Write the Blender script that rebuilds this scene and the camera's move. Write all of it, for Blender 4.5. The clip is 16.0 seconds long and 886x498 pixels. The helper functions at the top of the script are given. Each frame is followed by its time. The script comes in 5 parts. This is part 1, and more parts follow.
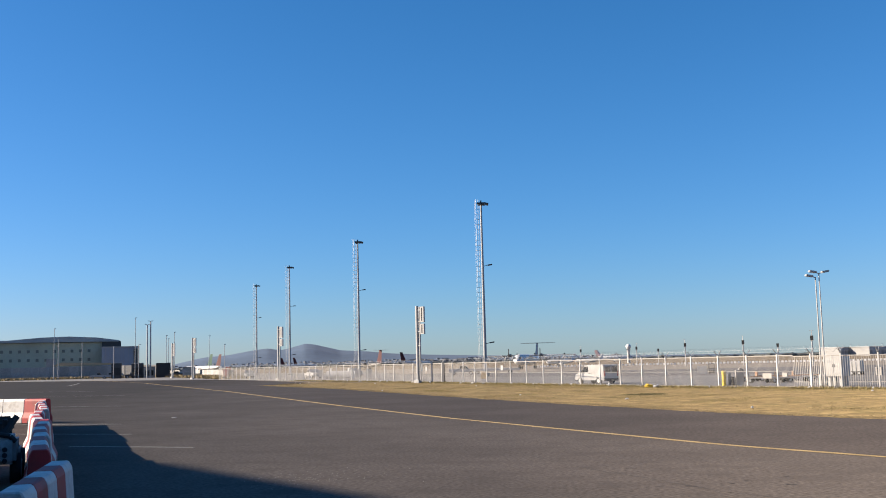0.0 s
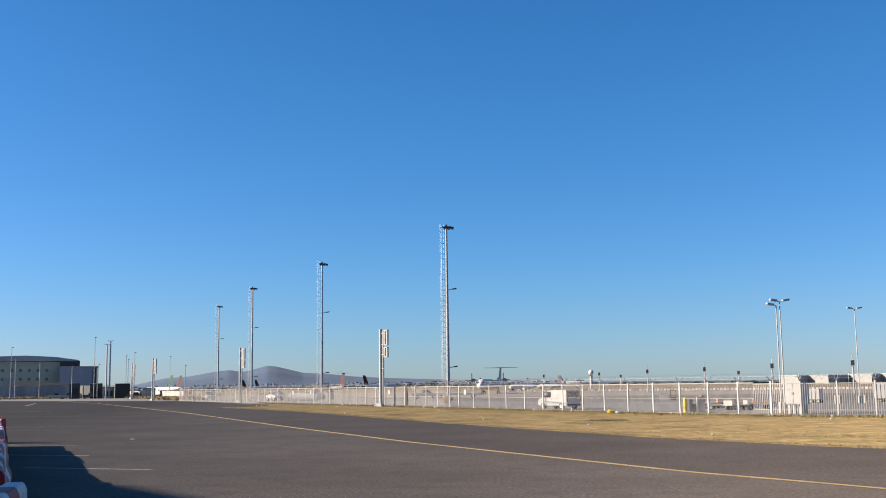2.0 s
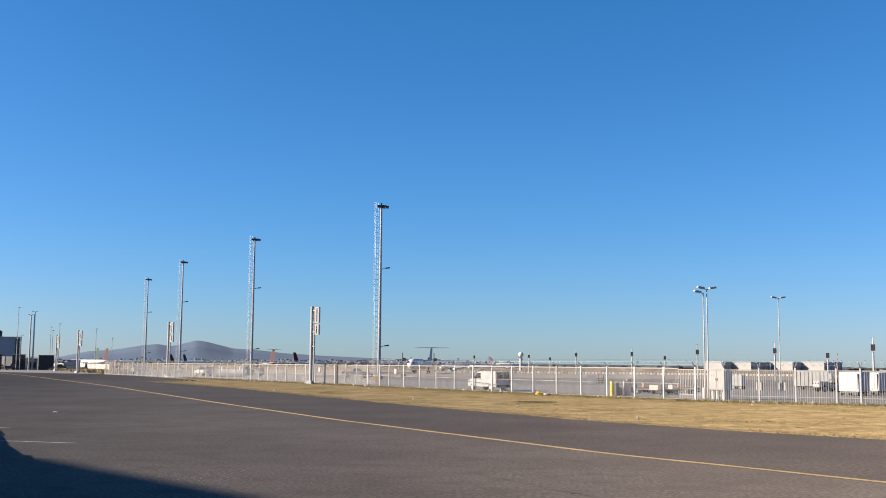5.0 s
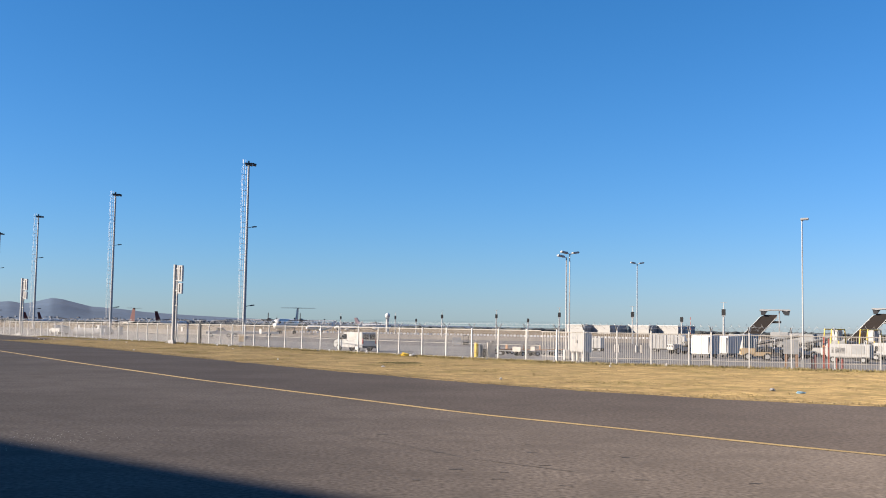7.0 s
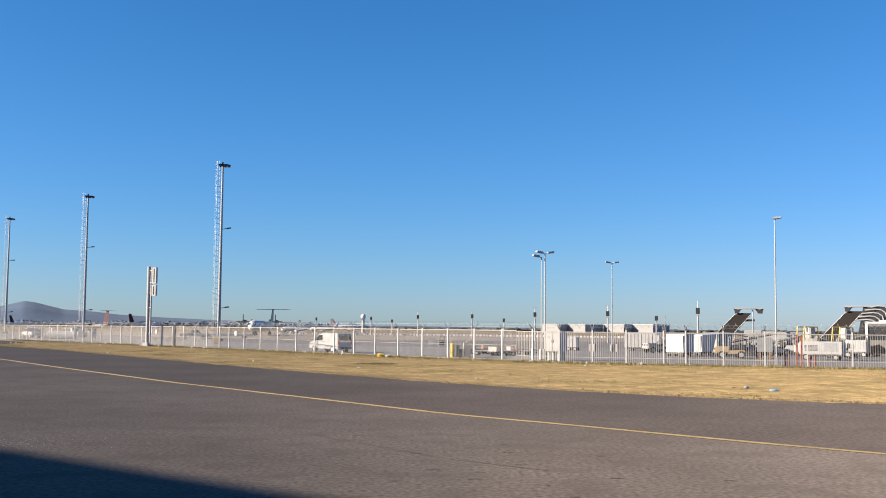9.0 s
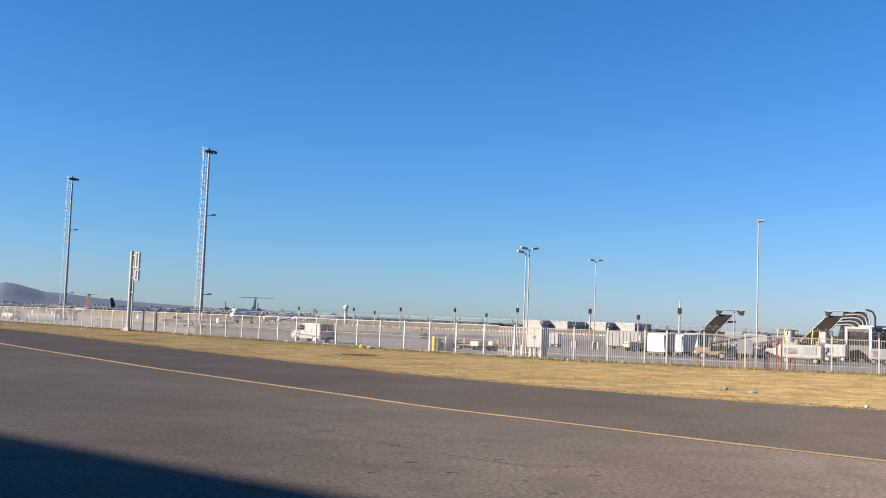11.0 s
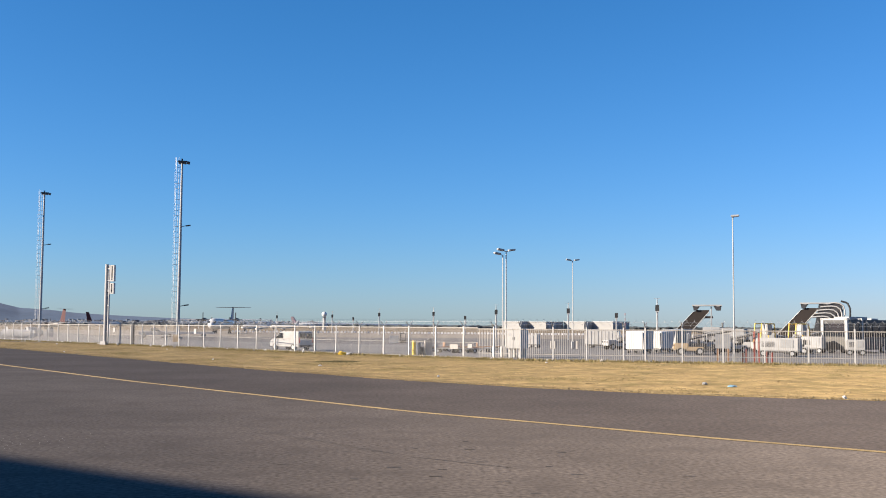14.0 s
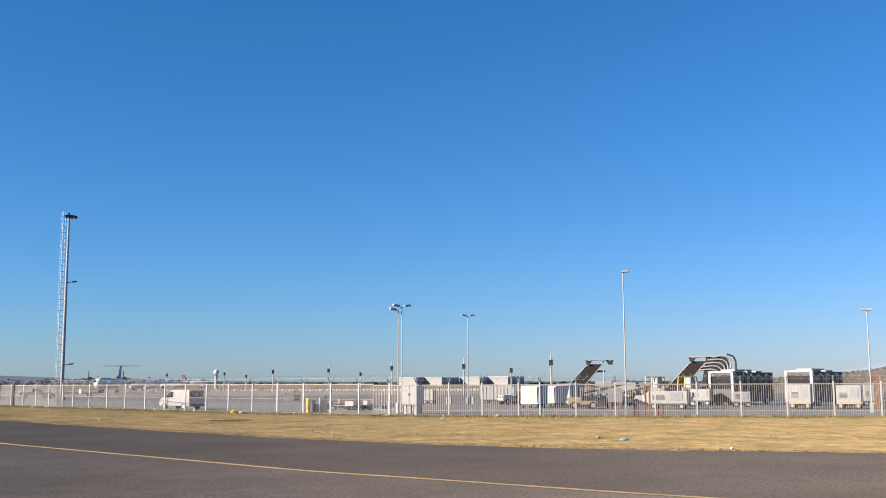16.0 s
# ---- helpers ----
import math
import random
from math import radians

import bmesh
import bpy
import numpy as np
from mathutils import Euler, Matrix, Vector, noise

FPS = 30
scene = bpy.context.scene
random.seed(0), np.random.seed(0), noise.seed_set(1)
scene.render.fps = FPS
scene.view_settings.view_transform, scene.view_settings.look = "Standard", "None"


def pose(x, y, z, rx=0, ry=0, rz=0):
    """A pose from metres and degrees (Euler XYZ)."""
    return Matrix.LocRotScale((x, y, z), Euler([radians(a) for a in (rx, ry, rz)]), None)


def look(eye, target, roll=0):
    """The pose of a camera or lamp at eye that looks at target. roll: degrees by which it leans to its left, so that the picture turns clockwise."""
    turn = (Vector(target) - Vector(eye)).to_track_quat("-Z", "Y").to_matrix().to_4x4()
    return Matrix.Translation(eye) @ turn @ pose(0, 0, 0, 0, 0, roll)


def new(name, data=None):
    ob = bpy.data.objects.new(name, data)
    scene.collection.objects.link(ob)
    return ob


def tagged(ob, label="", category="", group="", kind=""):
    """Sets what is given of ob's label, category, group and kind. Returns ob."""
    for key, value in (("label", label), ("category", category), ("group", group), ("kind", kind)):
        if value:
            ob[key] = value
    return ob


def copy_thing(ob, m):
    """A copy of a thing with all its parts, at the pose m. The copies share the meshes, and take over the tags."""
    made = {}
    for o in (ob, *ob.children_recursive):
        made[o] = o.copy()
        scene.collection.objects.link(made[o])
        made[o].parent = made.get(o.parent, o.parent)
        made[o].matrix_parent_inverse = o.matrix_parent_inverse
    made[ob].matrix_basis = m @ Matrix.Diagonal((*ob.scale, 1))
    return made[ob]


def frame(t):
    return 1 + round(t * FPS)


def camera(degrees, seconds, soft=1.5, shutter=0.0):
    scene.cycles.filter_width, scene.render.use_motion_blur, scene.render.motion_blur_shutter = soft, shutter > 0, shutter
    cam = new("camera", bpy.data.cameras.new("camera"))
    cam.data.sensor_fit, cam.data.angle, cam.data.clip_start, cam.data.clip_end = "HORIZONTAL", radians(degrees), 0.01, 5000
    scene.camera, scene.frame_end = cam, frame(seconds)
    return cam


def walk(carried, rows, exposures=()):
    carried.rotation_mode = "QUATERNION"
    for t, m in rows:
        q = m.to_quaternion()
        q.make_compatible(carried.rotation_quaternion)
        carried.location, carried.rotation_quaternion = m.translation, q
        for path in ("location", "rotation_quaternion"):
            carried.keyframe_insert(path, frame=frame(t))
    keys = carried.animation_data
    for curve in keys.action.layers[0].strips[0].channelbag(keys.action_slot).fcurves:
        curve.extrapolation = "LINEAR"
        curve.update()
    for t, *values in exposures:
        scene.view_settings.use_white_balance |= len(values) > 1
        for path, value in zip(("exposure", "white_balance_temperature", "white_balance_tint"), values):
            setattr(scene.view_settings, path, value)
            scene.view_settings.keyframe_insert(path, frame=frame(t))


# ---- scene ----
# ---- camera ----
cam = camera(45.94, 16.0, soft=1.0)
EYE = (0.0, 0.0, 2.4)


def aim(yaw, pitch, roll):
    """Pose at EYE turned by yaw (to the left of +y), pitch up and roll, in degrees."""
    a, b = radians(yaw), radians(pitch)
    ahead = Vector((-math.sin(a) * math.cos(b), math.cos(a) * math.cos(b), math.sin(b)))
    return look(EYE, Vector(EYE) + ahead * 10, roll)


PATH = [(0.0, 12.504, 6.199, -1.396), (0.5, 11.751, 6.318, -1.612), (1.0, 11.251, 6.795, -1.342), (1.5, 10.791, 7.195, -0.924),
        (2.0, 10.546, 7.454, -0.77), (2.5, 10.352, 7.599, -0.816), (3.0, 10.117, 7.596, -0.822), (5.5, 5.092, 5.775, 0.843),
        (6.0, 2.869, 5.216, 1.09), (6.5, 0.968, 4.804, 1.098), (7.0, -0.34, 4.306, 0.956), (7.5, -0.787, 4.077, 0.702),
        (8.0, -0.858, 4.07, 0.594), (8.5, -1.202, 4.282, 0.533), (9.0, -1.688, 4.346, 0.538), (9.5, -2.175, 4.567, 1.065),
        (10.0, -2.706, 4.387, 1.958), (12.5, -2.438, 3.808, 2.129), (13.0, -2.744, 3.772, 1.513), (13.5, -2.819, 3.85, 0.93),
        (14.0, -3.812, 4.231, 0.393), (14.5, -4.902, 5.352, 0.398), (15.0, -6.66, 6.19, -0.115), (15.5, -8.303, 6.749, -0.37),
        (16.0, -9.555, 7.29, -0.235)]
walk(cam, [(t, aim(y, p, r)) for t, y, p, r in PATH], exposures=[(0.0, 1.48, 6620, 10), (2.0, 1.48, 6570, 10), (6.0, 1.5, 6480, 10), (13.5, 1.5, 6450, 10), (15.0, 1.44, 6380, 10), (16.0, 1.4, 6330, 10)])

# ---- world and sun ----
SUN_AZ, SUN_EL = -100.0, 22.0
world = bpy.data.worlds.new("sky")
scene.world = world
world.use_nodes = True
wn = world.node_tree.nodes
sky = wn.new("ShaderNodeTexSky")
sky.sky_type = "NISHITA"
sky.sun_disc = False
sky.sun_elevation = radians(SUN_EL)
sky.sun_rotation = radians(SUN_AZ)
sky.altitude, sky.air_density, sky.dust_density, sky.ozone_density = 50, 1.0, 0.2, 3.0
split, join = wn.new("ShaderNodeSeparateXYZ"), wn.new("ShaderNodeCombineXYZ")
world.node_tree.links.new(sky.outputs[0], split.inputs[0])
for k, (gain, power) in enumerate(((0.352, 1.45), (1.04, 0.98), (1.57, 1.0))):
    lift, scaled = wn.new("ShaderNodeMath"), wn.new("ShaderNodeMath")
    lift.operation, scaled.operation = "POWER", "MULTIPLY"
    lift.inputs[1].default_value, scaled.inputs[1].default_value = power, gain
    world.node_tree.links.new(split.outputs[k], lift.inputs[0])
    world.node_tree.links.new(lift.outputs[0], scaled.inputs[0])
    world.node_tree.links.new(scaled.outputs[0], join.inputs[k])
world.node_tree.links.new(join.outputs[0], wn["Background"].inputs[0])
wn["Background"].inputs[1].default_value = 0.0353
sun = new("sun", bpy.data.lights.new("sun", "SUN"))
sun.data.energy, sun.data.angle, sun.data.color = 5.0, radians(0.5), (1.0, 0.86, 0.69)
sv = Vector((math.sin(radians(SUN_AZ)) * math.cos(radians(SUN_EL)), math.cos(radians(SUN_AZ)) * math.cos(radians(SUN_EL)), math.sin(radians(SUN_EL))))
sun.matrix_world = look(sv * 200, (0, 0, 0))


# ---- materials ----
def material(name, colour, rough=0.6, metal=0.0, dusty=0.0, vary=0.15, grain=0.08, scale=3.0, fine=60.0, bump=0.0, each=0.0, stain=None, amount=0.0, stain_scale=1.0, gloss=0.5):
    """Procedural paint: base colour with broad and fine variation, optional stains, bump and a shift per object."""
    m = bpy.data.materials.new(name)
    m.use_nodes = True
    n, l = m.node_tree.nodes, m.node_tree.links
    b = n["Principled BSDF"]
    b.inputs["Roughness"].default_value, b.inputs["Metallic"].default_value = rough, metal
    b.inputs["Diffuse Roughness"].default_value = dusty
    b.inputs["Specular IOR Level"].default_value = gloss
    co = n.new("ShaderNodeTexCoord")
    na, nb = n.new("ShaderNodeTexNoise"), n.new("ShaderNodeTexNoise")
    na.inputs["Scale"].default_value, nb.inputs["Scale"].default_value = scale, fine
    na.inputs["Detail"].default_value, nb.inputs["Detail"].default_value = 5, 3
    for q in (na, nb):
        l.new(co.outputs["Object"], q.inputs["Vector"])
    last = None
    base = n.new("ShaderNodeRGB")
    base.outputs[0].default_value = (*colour, 1)
    last = base.outputs[0]
    for q, w in ((na, vary), (nb, grain)):
        mr = n.new("ShaderNodeMapRange")
        mr.inputs["From Min"].default_value, mr.inputs["From Max"].default_value = 0.3, 0.7
        mr.inputs["To Min"].default_value, mr.inputs["To Max"].default_value = 1 - w, 1 + w
        l.new(q.outputs["Fac"], mr.inputs["Value"])
        mx = n.new("ShaderNodeVectorMath")
        mx.operation = "SCALE"
        l.new(last, mx.inputs[0])
        l.new(mr.outputs[0], mx.inputs["Scale"])
        last = mx.outputs[0]
    if each:
        oi = n.new("ShaderNodeObjectInfo")
        mr = n.new("ShaderNodeMapRange")
        mr.inputs["To Min"].default_value, mr.inputs["To Max"].default_value = 1 - each, 1 + each
        l.new(oi.outputs["Random"], mr.inputs["Value"])
        mx = n.new("ShaderNodeVectorMath")
        mx.operation = "SCALE"
        l.new(last, mx.inputs[0])
        l.new(mr.outputs[0], mx.inputs["Scale"])
        last = mx.outputs[0]
    if stain:
        ns = n.new("ShaderNodeTexNoise")
        ns.inputs["Scale"].default_value, ns.inputs["Detail"].default_value = stain_scale, 7
        l.new(co.outputs["Object"], ns.inputs["Vector"])
        mr = n.new("ShaderNodeMapRange")
        mr.inputs["From Min"].default_value, mr.inputs["From Max"].default_value = 0.5, 0.66
        mr.inputs["To Max"].default_value = amount
        l.new(ns.outputs["Fac"], mr.inputs["Value"])
        mx = n.new("ShaderNodeMix")
        mx.data_type = "RGBA"
        l.new(mr.outputs[0], mx.inputs["Factor"])
        l.new(last, mx.inputs["A"])
        mx.inputs["B"].default_value = (*stain, 1)
        last = mx.outputs["Result"]
    l.new(last, b.inputs["Base Color"])
    if bump:
        bp = n.new("ShaderNodeBump")
        bp.inputs["Strength"].default_value, bp.inputs["Distance"].default_value = bump, 0.02
        l.new(nb.outputs["Fac"], bp.inputs["Height"])
        l.new(bp.outputs[0], b.inputs["Normal"])
    return m


M_ASPHALT = material("asphalt", (0.1, 0.0845, 0.0745), 0.95, dusty=1.0, vary=0.18, grain=0.4, scale=0.16, fine=11, stain=(0.072, 0.061, 0.054), amount=0.55, stain_scale=0.9, gloss=0.1)


def yard_falloff(m):
    """Paints light fall-off towards the terminal yard into the tarmac's colour, broken by noise."""
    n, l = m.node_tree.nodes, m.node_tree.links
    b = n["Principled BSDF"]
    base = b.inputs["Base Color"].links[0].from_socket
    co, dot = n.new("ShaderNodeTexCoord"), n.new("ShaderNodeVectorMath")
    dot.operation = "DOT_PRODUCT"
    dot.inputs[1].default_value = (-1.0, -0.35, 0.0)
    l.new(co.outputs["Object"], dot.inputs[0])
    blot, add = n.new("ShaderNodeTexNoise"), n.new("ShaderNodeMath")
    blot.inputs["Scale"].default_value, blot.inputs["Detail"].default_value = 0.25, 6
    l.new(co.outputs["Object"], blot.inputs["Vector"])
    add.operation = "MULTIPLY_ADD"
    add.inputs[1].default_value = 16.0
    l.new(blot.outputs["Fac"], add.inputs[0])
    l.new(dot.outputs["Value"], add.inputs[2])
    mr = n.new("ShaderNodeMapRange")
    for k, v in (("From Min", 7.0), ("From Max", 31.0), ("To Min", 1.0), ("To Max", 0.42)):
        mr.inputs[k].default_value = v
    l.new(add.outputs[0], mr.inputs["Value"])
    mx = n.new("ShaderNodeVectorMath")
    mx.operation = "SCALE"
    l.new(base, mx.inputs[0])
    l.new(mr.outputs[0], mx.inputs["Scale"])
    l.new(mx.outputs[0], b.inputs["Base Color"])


yard_falloff(M_ASPHALT)
M_OLD_LINE = material("worn yellow road paint", (0.392, 0.27, 0.104), 0.8, vary=0.2, grain=0.25, scale=1.5, fine=30, stain=(0.0735, 0.0613, 0.0429), amount=0.35, stain_scale=3)
M_WHITE_LINE = material("worn white road paint", (0.27, 0.27, 0.26), 0.8, vary=0.2, grain=0.3, scale=1.5, fine=30, stain=(0.08, 0.08, 0.08), amount=0.65, stain_scale=2.5, gloss=0.2)
M_GRASS = material("dry grass turf", (0.272, 0.194, 0.088), 0.95, dusty=0.6, vary=0.3, grain=0.36, scale=0.45, fine=2.2, bump=0.3, stain=(0.165, 0.13, 0.052), amount=0.8, stain_scale=0.6, gloss=0.1)
M_BLADE = material("dry grass blades", (0.231, 0.177, 0.0885), 0.9, vary=0.3, grain=0.2, scale=0.4, fine=6)
M_GREEN = material("half dry green weeds", (0.179, 0.143, 0.0571), 0.9, vary=0.3, grain=0.2, scale=1, fine=8)
M_SOIL = material("dry scrub soil", (0.197, 0.154, 0.105), 0.95, vary=0.25, grain=0.15, scale=0.02, fine=0.4, stain=(0.11, 0.0935, 0.0548), amount=0.5, stain_scale=0.03, gloss=0.1)
M_APRON = material("apron concrete", (0.145, 0.137, 0.128), 0.85, vary=0.12, grain=0.1, scale=0.06, fine=4, stain=(0.099, 0.0927, 0.0871), amount=0.5, stain_scale=0.15)
M_TAXI = material("taxiway asphalt", (0.099, 0.09, 0.0842), 0.9, vary=0.15, grain=0.1, scale=0.03, fine=1.0)
M_PALE = material("pale runway shoulder", (0.188, 0.156, 0.12), 0.9, vary=0.12, grain=0.1, scale=0.03, fine=0.6)
M_GALV = material("galvanised steel", (0.286, 0.293, 0.3), 0.5, 0.5, vary=0.12, grain=0.08, scale=2, fine=30)
M_FENCE = material("pale galvanised fence", (0.319, 0.301, 0.277), 0.6, 0.15, vary=0.12, grain=0.08, scale=1.5, fine=20)
M_POST = material("bright galvanised post", (0.4, 0.395, 0.385), 0.6, vary=0.12, grain=0.08, scale=1.5, fine=20)
M_MAST = material("weathered mast steel", (0.243, 0.25, 0.264), 0.55, 0.3, vary=0.12, grain=0.08, scale=0.6, fine=12)
M_WALL = material("stained grey precast", (0.255, 0.248, 0.238), 0.9, vary=0.25, grain=0.15, scale=0.3, fine=4, each=0.2)
M_SHEET = material("pale wall sheeting", (0.2, 0.2, 0.2), 0.6, vary=0.08, grain=0.05, scale=0.1, fine=1)
M_WHITE = material("white paint", (0.307, 0.307, 0.307), 0.4, vary=0.06, grain=0.03, scale=1.2, fine=15, stain=(0.214, 0.205, 0.19), amount=0.35, stain_scale=2)
M_GREY = material("grey painted steel", (0.257, 0.264, 0.271), 0.5, vary=0.12, grain=0.06, scale=1.2, fine=15, each=0.12)
M_DARK = material("dark grey steel", (0.03, 0.03, 0.0325), 0.5, vary=0.2, grain=0.1, scale=1.5, fine=20)
M_BLACK = material("black rubber", (0.018, 0.018, 0.019), 0.75, vary=0.2, grain=0.1)
M_GLASS = material("dark window glass", (0.015, 0.018, 0.022), 0.08, vary=0.1, grain=0.0)
M_TWIN = material("tinted terminal windows", (0.1, 0.11, 0.1), 0.25, vary=0.15, grain=0.05)
M_RED = material("red plastic", (0.3, 0.00857, 0.0129), 0.6, vary=0.15, grain=0.06, scale=2, fine=20, stain=(0.143, 0.0143, 0.0143), amount=0.4, stain_scale=3)
M_REDPAINT = material("faded red paint", (0.286, 0.0714, 0.0536), 0.55, vary=0.15, grain=0.06, scale=2, fine=20)
M_WPLASTIC = material("scuffed white plastic", (0.462, 0.454, 0.446), 0.5, vary=0.12, grain=0.08, scale=2.5, fine=25, stain=(0.269, 0.238, 0.215), amount=0.6, stain_scale=4)
M_YELLOW = material("yellow paint", (0.536, 0.357, 0.0357), 0.5, vary=0.1, grain=0.05)
M_TAN = material("tan orange paint", (0.343, 0.257, 0.157), 0.55, vary=0.12, grain=0.06)
M_CONC = material("weathered concrete", (0.257, 0.243, 0.229), 0.85, vary=0.18, grain=0.12, scale=1, fine=12)
M_BROWN = material("brown stair treads", (0.0125, 0.00741, 0.00546), 0.8, vary=0.2, grain=0.1, scale=1, fine=10)
M_WOOD = material("brown timber", (0.186, 0.107, 0.0643), 0.8, vary=0.2, grain=0.15, scale=3, fine=25)
M_HANGAR = material("blue grey hangar sheeting", (0.2, 0.235, 0.29), 0.55, vary=0.1, grain=0.06, scale=0.15, fine=2)


# ---- building helpers ----
def at(az, d, z=0.0):
    """Place at d metres from the eye's foot, az degrees to the right of +y."""
    return Vector((math.sin(radians(az)) * d, math.cos(radians(az)) * d, z))


def box(bm, c, s, rz=0.0, ry=0.0, bevel=0.0):
    """Box with centre c and size s, turned about z and y."""
    m = Matrix.Translation(c) @ Matrix.Rotation(radians(rz), 4, "Z") @ Matrix.Rotation(radians(ry), 4, "Y") @ Matrix.Diagonal((*s, 1))
    vs = bmesh.ops.create_cube(bm, size=1, matrix=m)["verts"]
    if bevel:
        es = list({e for v in vs for e in v.link_edges})
        bmesh.ops.bevel(bm, geom=es, offset=bevel, segments=2, affect="EDGES")
    return vs


def tube(bm, p, q, r, r2=None, seg=8):
    """Round bar from p to q."""
    p, q = Vector(p), Vector(q)
    d = q - p
    m = Matrix.Translation((p + q) / 2) @ d.to_track_quat("Z", "Y").to_matrix().to_4x4()
    bmesh.ops.create_cone(bm, cap_ends=True, segments=seg, radius1=r, radius2=r if r2 is None else r2, depth=d.length, matrix=m)


def lathe(bm, rings, seg=20, axis="X"):
    """Closed body of revolution along x (or z): rings of (position, radius, lift)."""
    loops = []
    for a, r, lift in rings:
        loop = []
        for i in range(seg):
            w = 2 * math.pi * i / seg
            loop.append(bm.verts.new((a, r * math.cos(w), r * math.sin(w) + lift) if axis == "X" else (r * math.cos(w), r * math.sin(w), a)))
        loops.append(loop)
    for u, v in zip(loops, loops[1:]):
        for i in range(seg):
            bm.faces.new((u[i], u[(i + 1) % seg], v[(i + 1) % seg], v[i]))
    bm.faces.new(loops[0])
    bm.faces.new(loops[-1])
    bmesh.ops.recalc_face_normals(bm, faces=bm.faces)


def prism(bm, outline, y0, y1):
    """Outline in x and z, pushed from y0 to y1."""
    a = [bm.verts.new((x, y0, z)) for x, z in outline]
    b = [bm.verts.new((x, y1, z)) for x, z in outline]
    bm.faces.new(a)
    bm.faces.new(b)
    for i in range(len(a)):
        j = (i + 1) % len(a)
        bm.faces.new((a[i], a[j], b[j], b[i]))
    bmesh.ops.recalc_face_normals(bm, faces=bm.faces)


def plate(bm, pts, z0, z1):
    """Level slab over a plan outline."""
    a = [bm.verts.new((x, y, z0)) for x, y in pts]
    b = [bm.verts.new((x, y, z1)) for x, y in pts]
    bm.faces.new(a)
    bm.faces.new(b)
    for i in range(len(a)):
        j = (i + 1) % len(a)
        bm.faces.new((a[i], a[j], b[j], b[i]))
    bmesh.ops.recalc_face_normals(bm, faces=bm.faces)
    bmesh.ops.triangulate(bm, faces=[f for f in bm.faces if len(f.verts) > 4])


def smooth(bm, limit=40):
    for f in bm.faces:
        f.smooth = True
    for e in bm.edges:
        if len(e.link_faces) == 2 and e.calc_face_angle(0) > radians(limit):
            e.smooth = False


def part(name, bm, mat, parent=None, label="", soft=False):
    """Links a bmesh as one mesh object, under a thing where one is given."""
    if soft:
        smooth(bm)
    me = bpy.data.meshes.new(name)
    bm.to_mesh(me)
    bm.free()
    me.materials.append(mat)
    ob = new(name, me)
    if parent:
        ob.parent = parent
    if label:
        tagged(ob, label)
    return ob


def thing(name, place, rz, label, category, group=""):
    """An empty at a thing's base."""
    e = new(name)
    e.matrix_basis = pose(place[0], place[1], place[2], 0, 0, rz)
    return tagged(e, label, category, group)


def bpart(name, mat, parent, boxes, label="", bevel=0.0):
    """A part made of boxes (centre, size[, rz, ry])."""
    bm = bmesh.new()
    for b in boxes:
        box(bm, *b, bevel=bevel)
    return part(name, bm, mat, parent, label)


def tpart(name, mat, parent, tubes, label="", seg=8):
    """A part made of round bars (from, to, radius[, radius])."""
    bm = bmesh.new()
    for t in tubes:
        tube(bm, *t, seg=seg)
    return part(name, bm, mat, parent, label, soft=True)


def along(pts, s):
    """Point and direction at s metres along a plan polyline."""
    for p, q in zip(pts, pts[1:]):
        d = (Vector(q) - Vector(p)).length
        if s <= d or q == pts[-1]:
            u = (Vector(q) - Vector(p)) / d
            return Vector(p) + u * s, u
        s -= d


def ribbon(pts, w, step=2.0, wobble=0.0):
    """Plan outline of a band of width w along a polyline."""
    total = sum((Vector(q) - Vector(p)).length for p, q in zip(pts, pts[1:]))
    n = max(2, int(total / step))
    left, right = [], []
    for i in range(n + 1):
        c, u = along(pts, total * i / n)
        o = Vector((-u.y, u.x)) * w / 2
        left.append(tuple(c + o * (1 + random.uniform(-wobble, wobble))))
        right.append(tuple(c - o * (1 + random.uniform(-wobble, wobble))))
    return left, right


def strip(bm, left, right, z):
    a = [bm.verts.new((*p, z)) for p in left]
    b = [bm.verts.new((*p, z)) for p in right]
    for i in range(len(a) - 1):
        bm.faces.new((a[i], a[i + 1], b[i + 1], b[i]))
    bmesh.ops.recalc_face_normals(bm, faces=bm.faces)


# ---- ground ----
NEAR_EDGE = [(-53, 128), (-34, 102), (-16.3, 73.3), (-6.6, 58), (1.9, 46), (6.6, 41), (10.5, 37.6), (20, 32.8), (34, 27), (60, 17)]
FENCE = [(-92, 200), (-33, 129), (-1, 86.5), (10.5, 75), (20, 71.2), (32, 67), (46, 62), (62, 56)]
YELLOW = [(-150, 248), (-98, 179), (-45.7, 101), (-20.2, 60.5), (-9.9, 44.8), (-4.1, 36.8), (1.1, 29.6), (4.2, 26.3), (7.1, 23), (13, 17), (26, 5)]

bm = bmesh.new()
bmesh.ops.create_grid(bm, x_segments=60, y_segments=60, size=4900)
for v in bm.verts:
    v.co.z = -0.12
ground = tagged(part("ground", bm, M_SOIL), "dry sandy scrub land reaching the horizon", "ground", kind="structure")

bm = bmesh.new()
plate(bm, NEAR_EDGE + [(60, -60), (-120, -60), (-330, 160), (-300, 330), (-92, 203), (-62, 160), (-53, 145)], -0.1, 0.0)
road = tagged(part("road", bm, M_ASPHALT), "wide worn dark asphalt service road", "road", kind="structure")

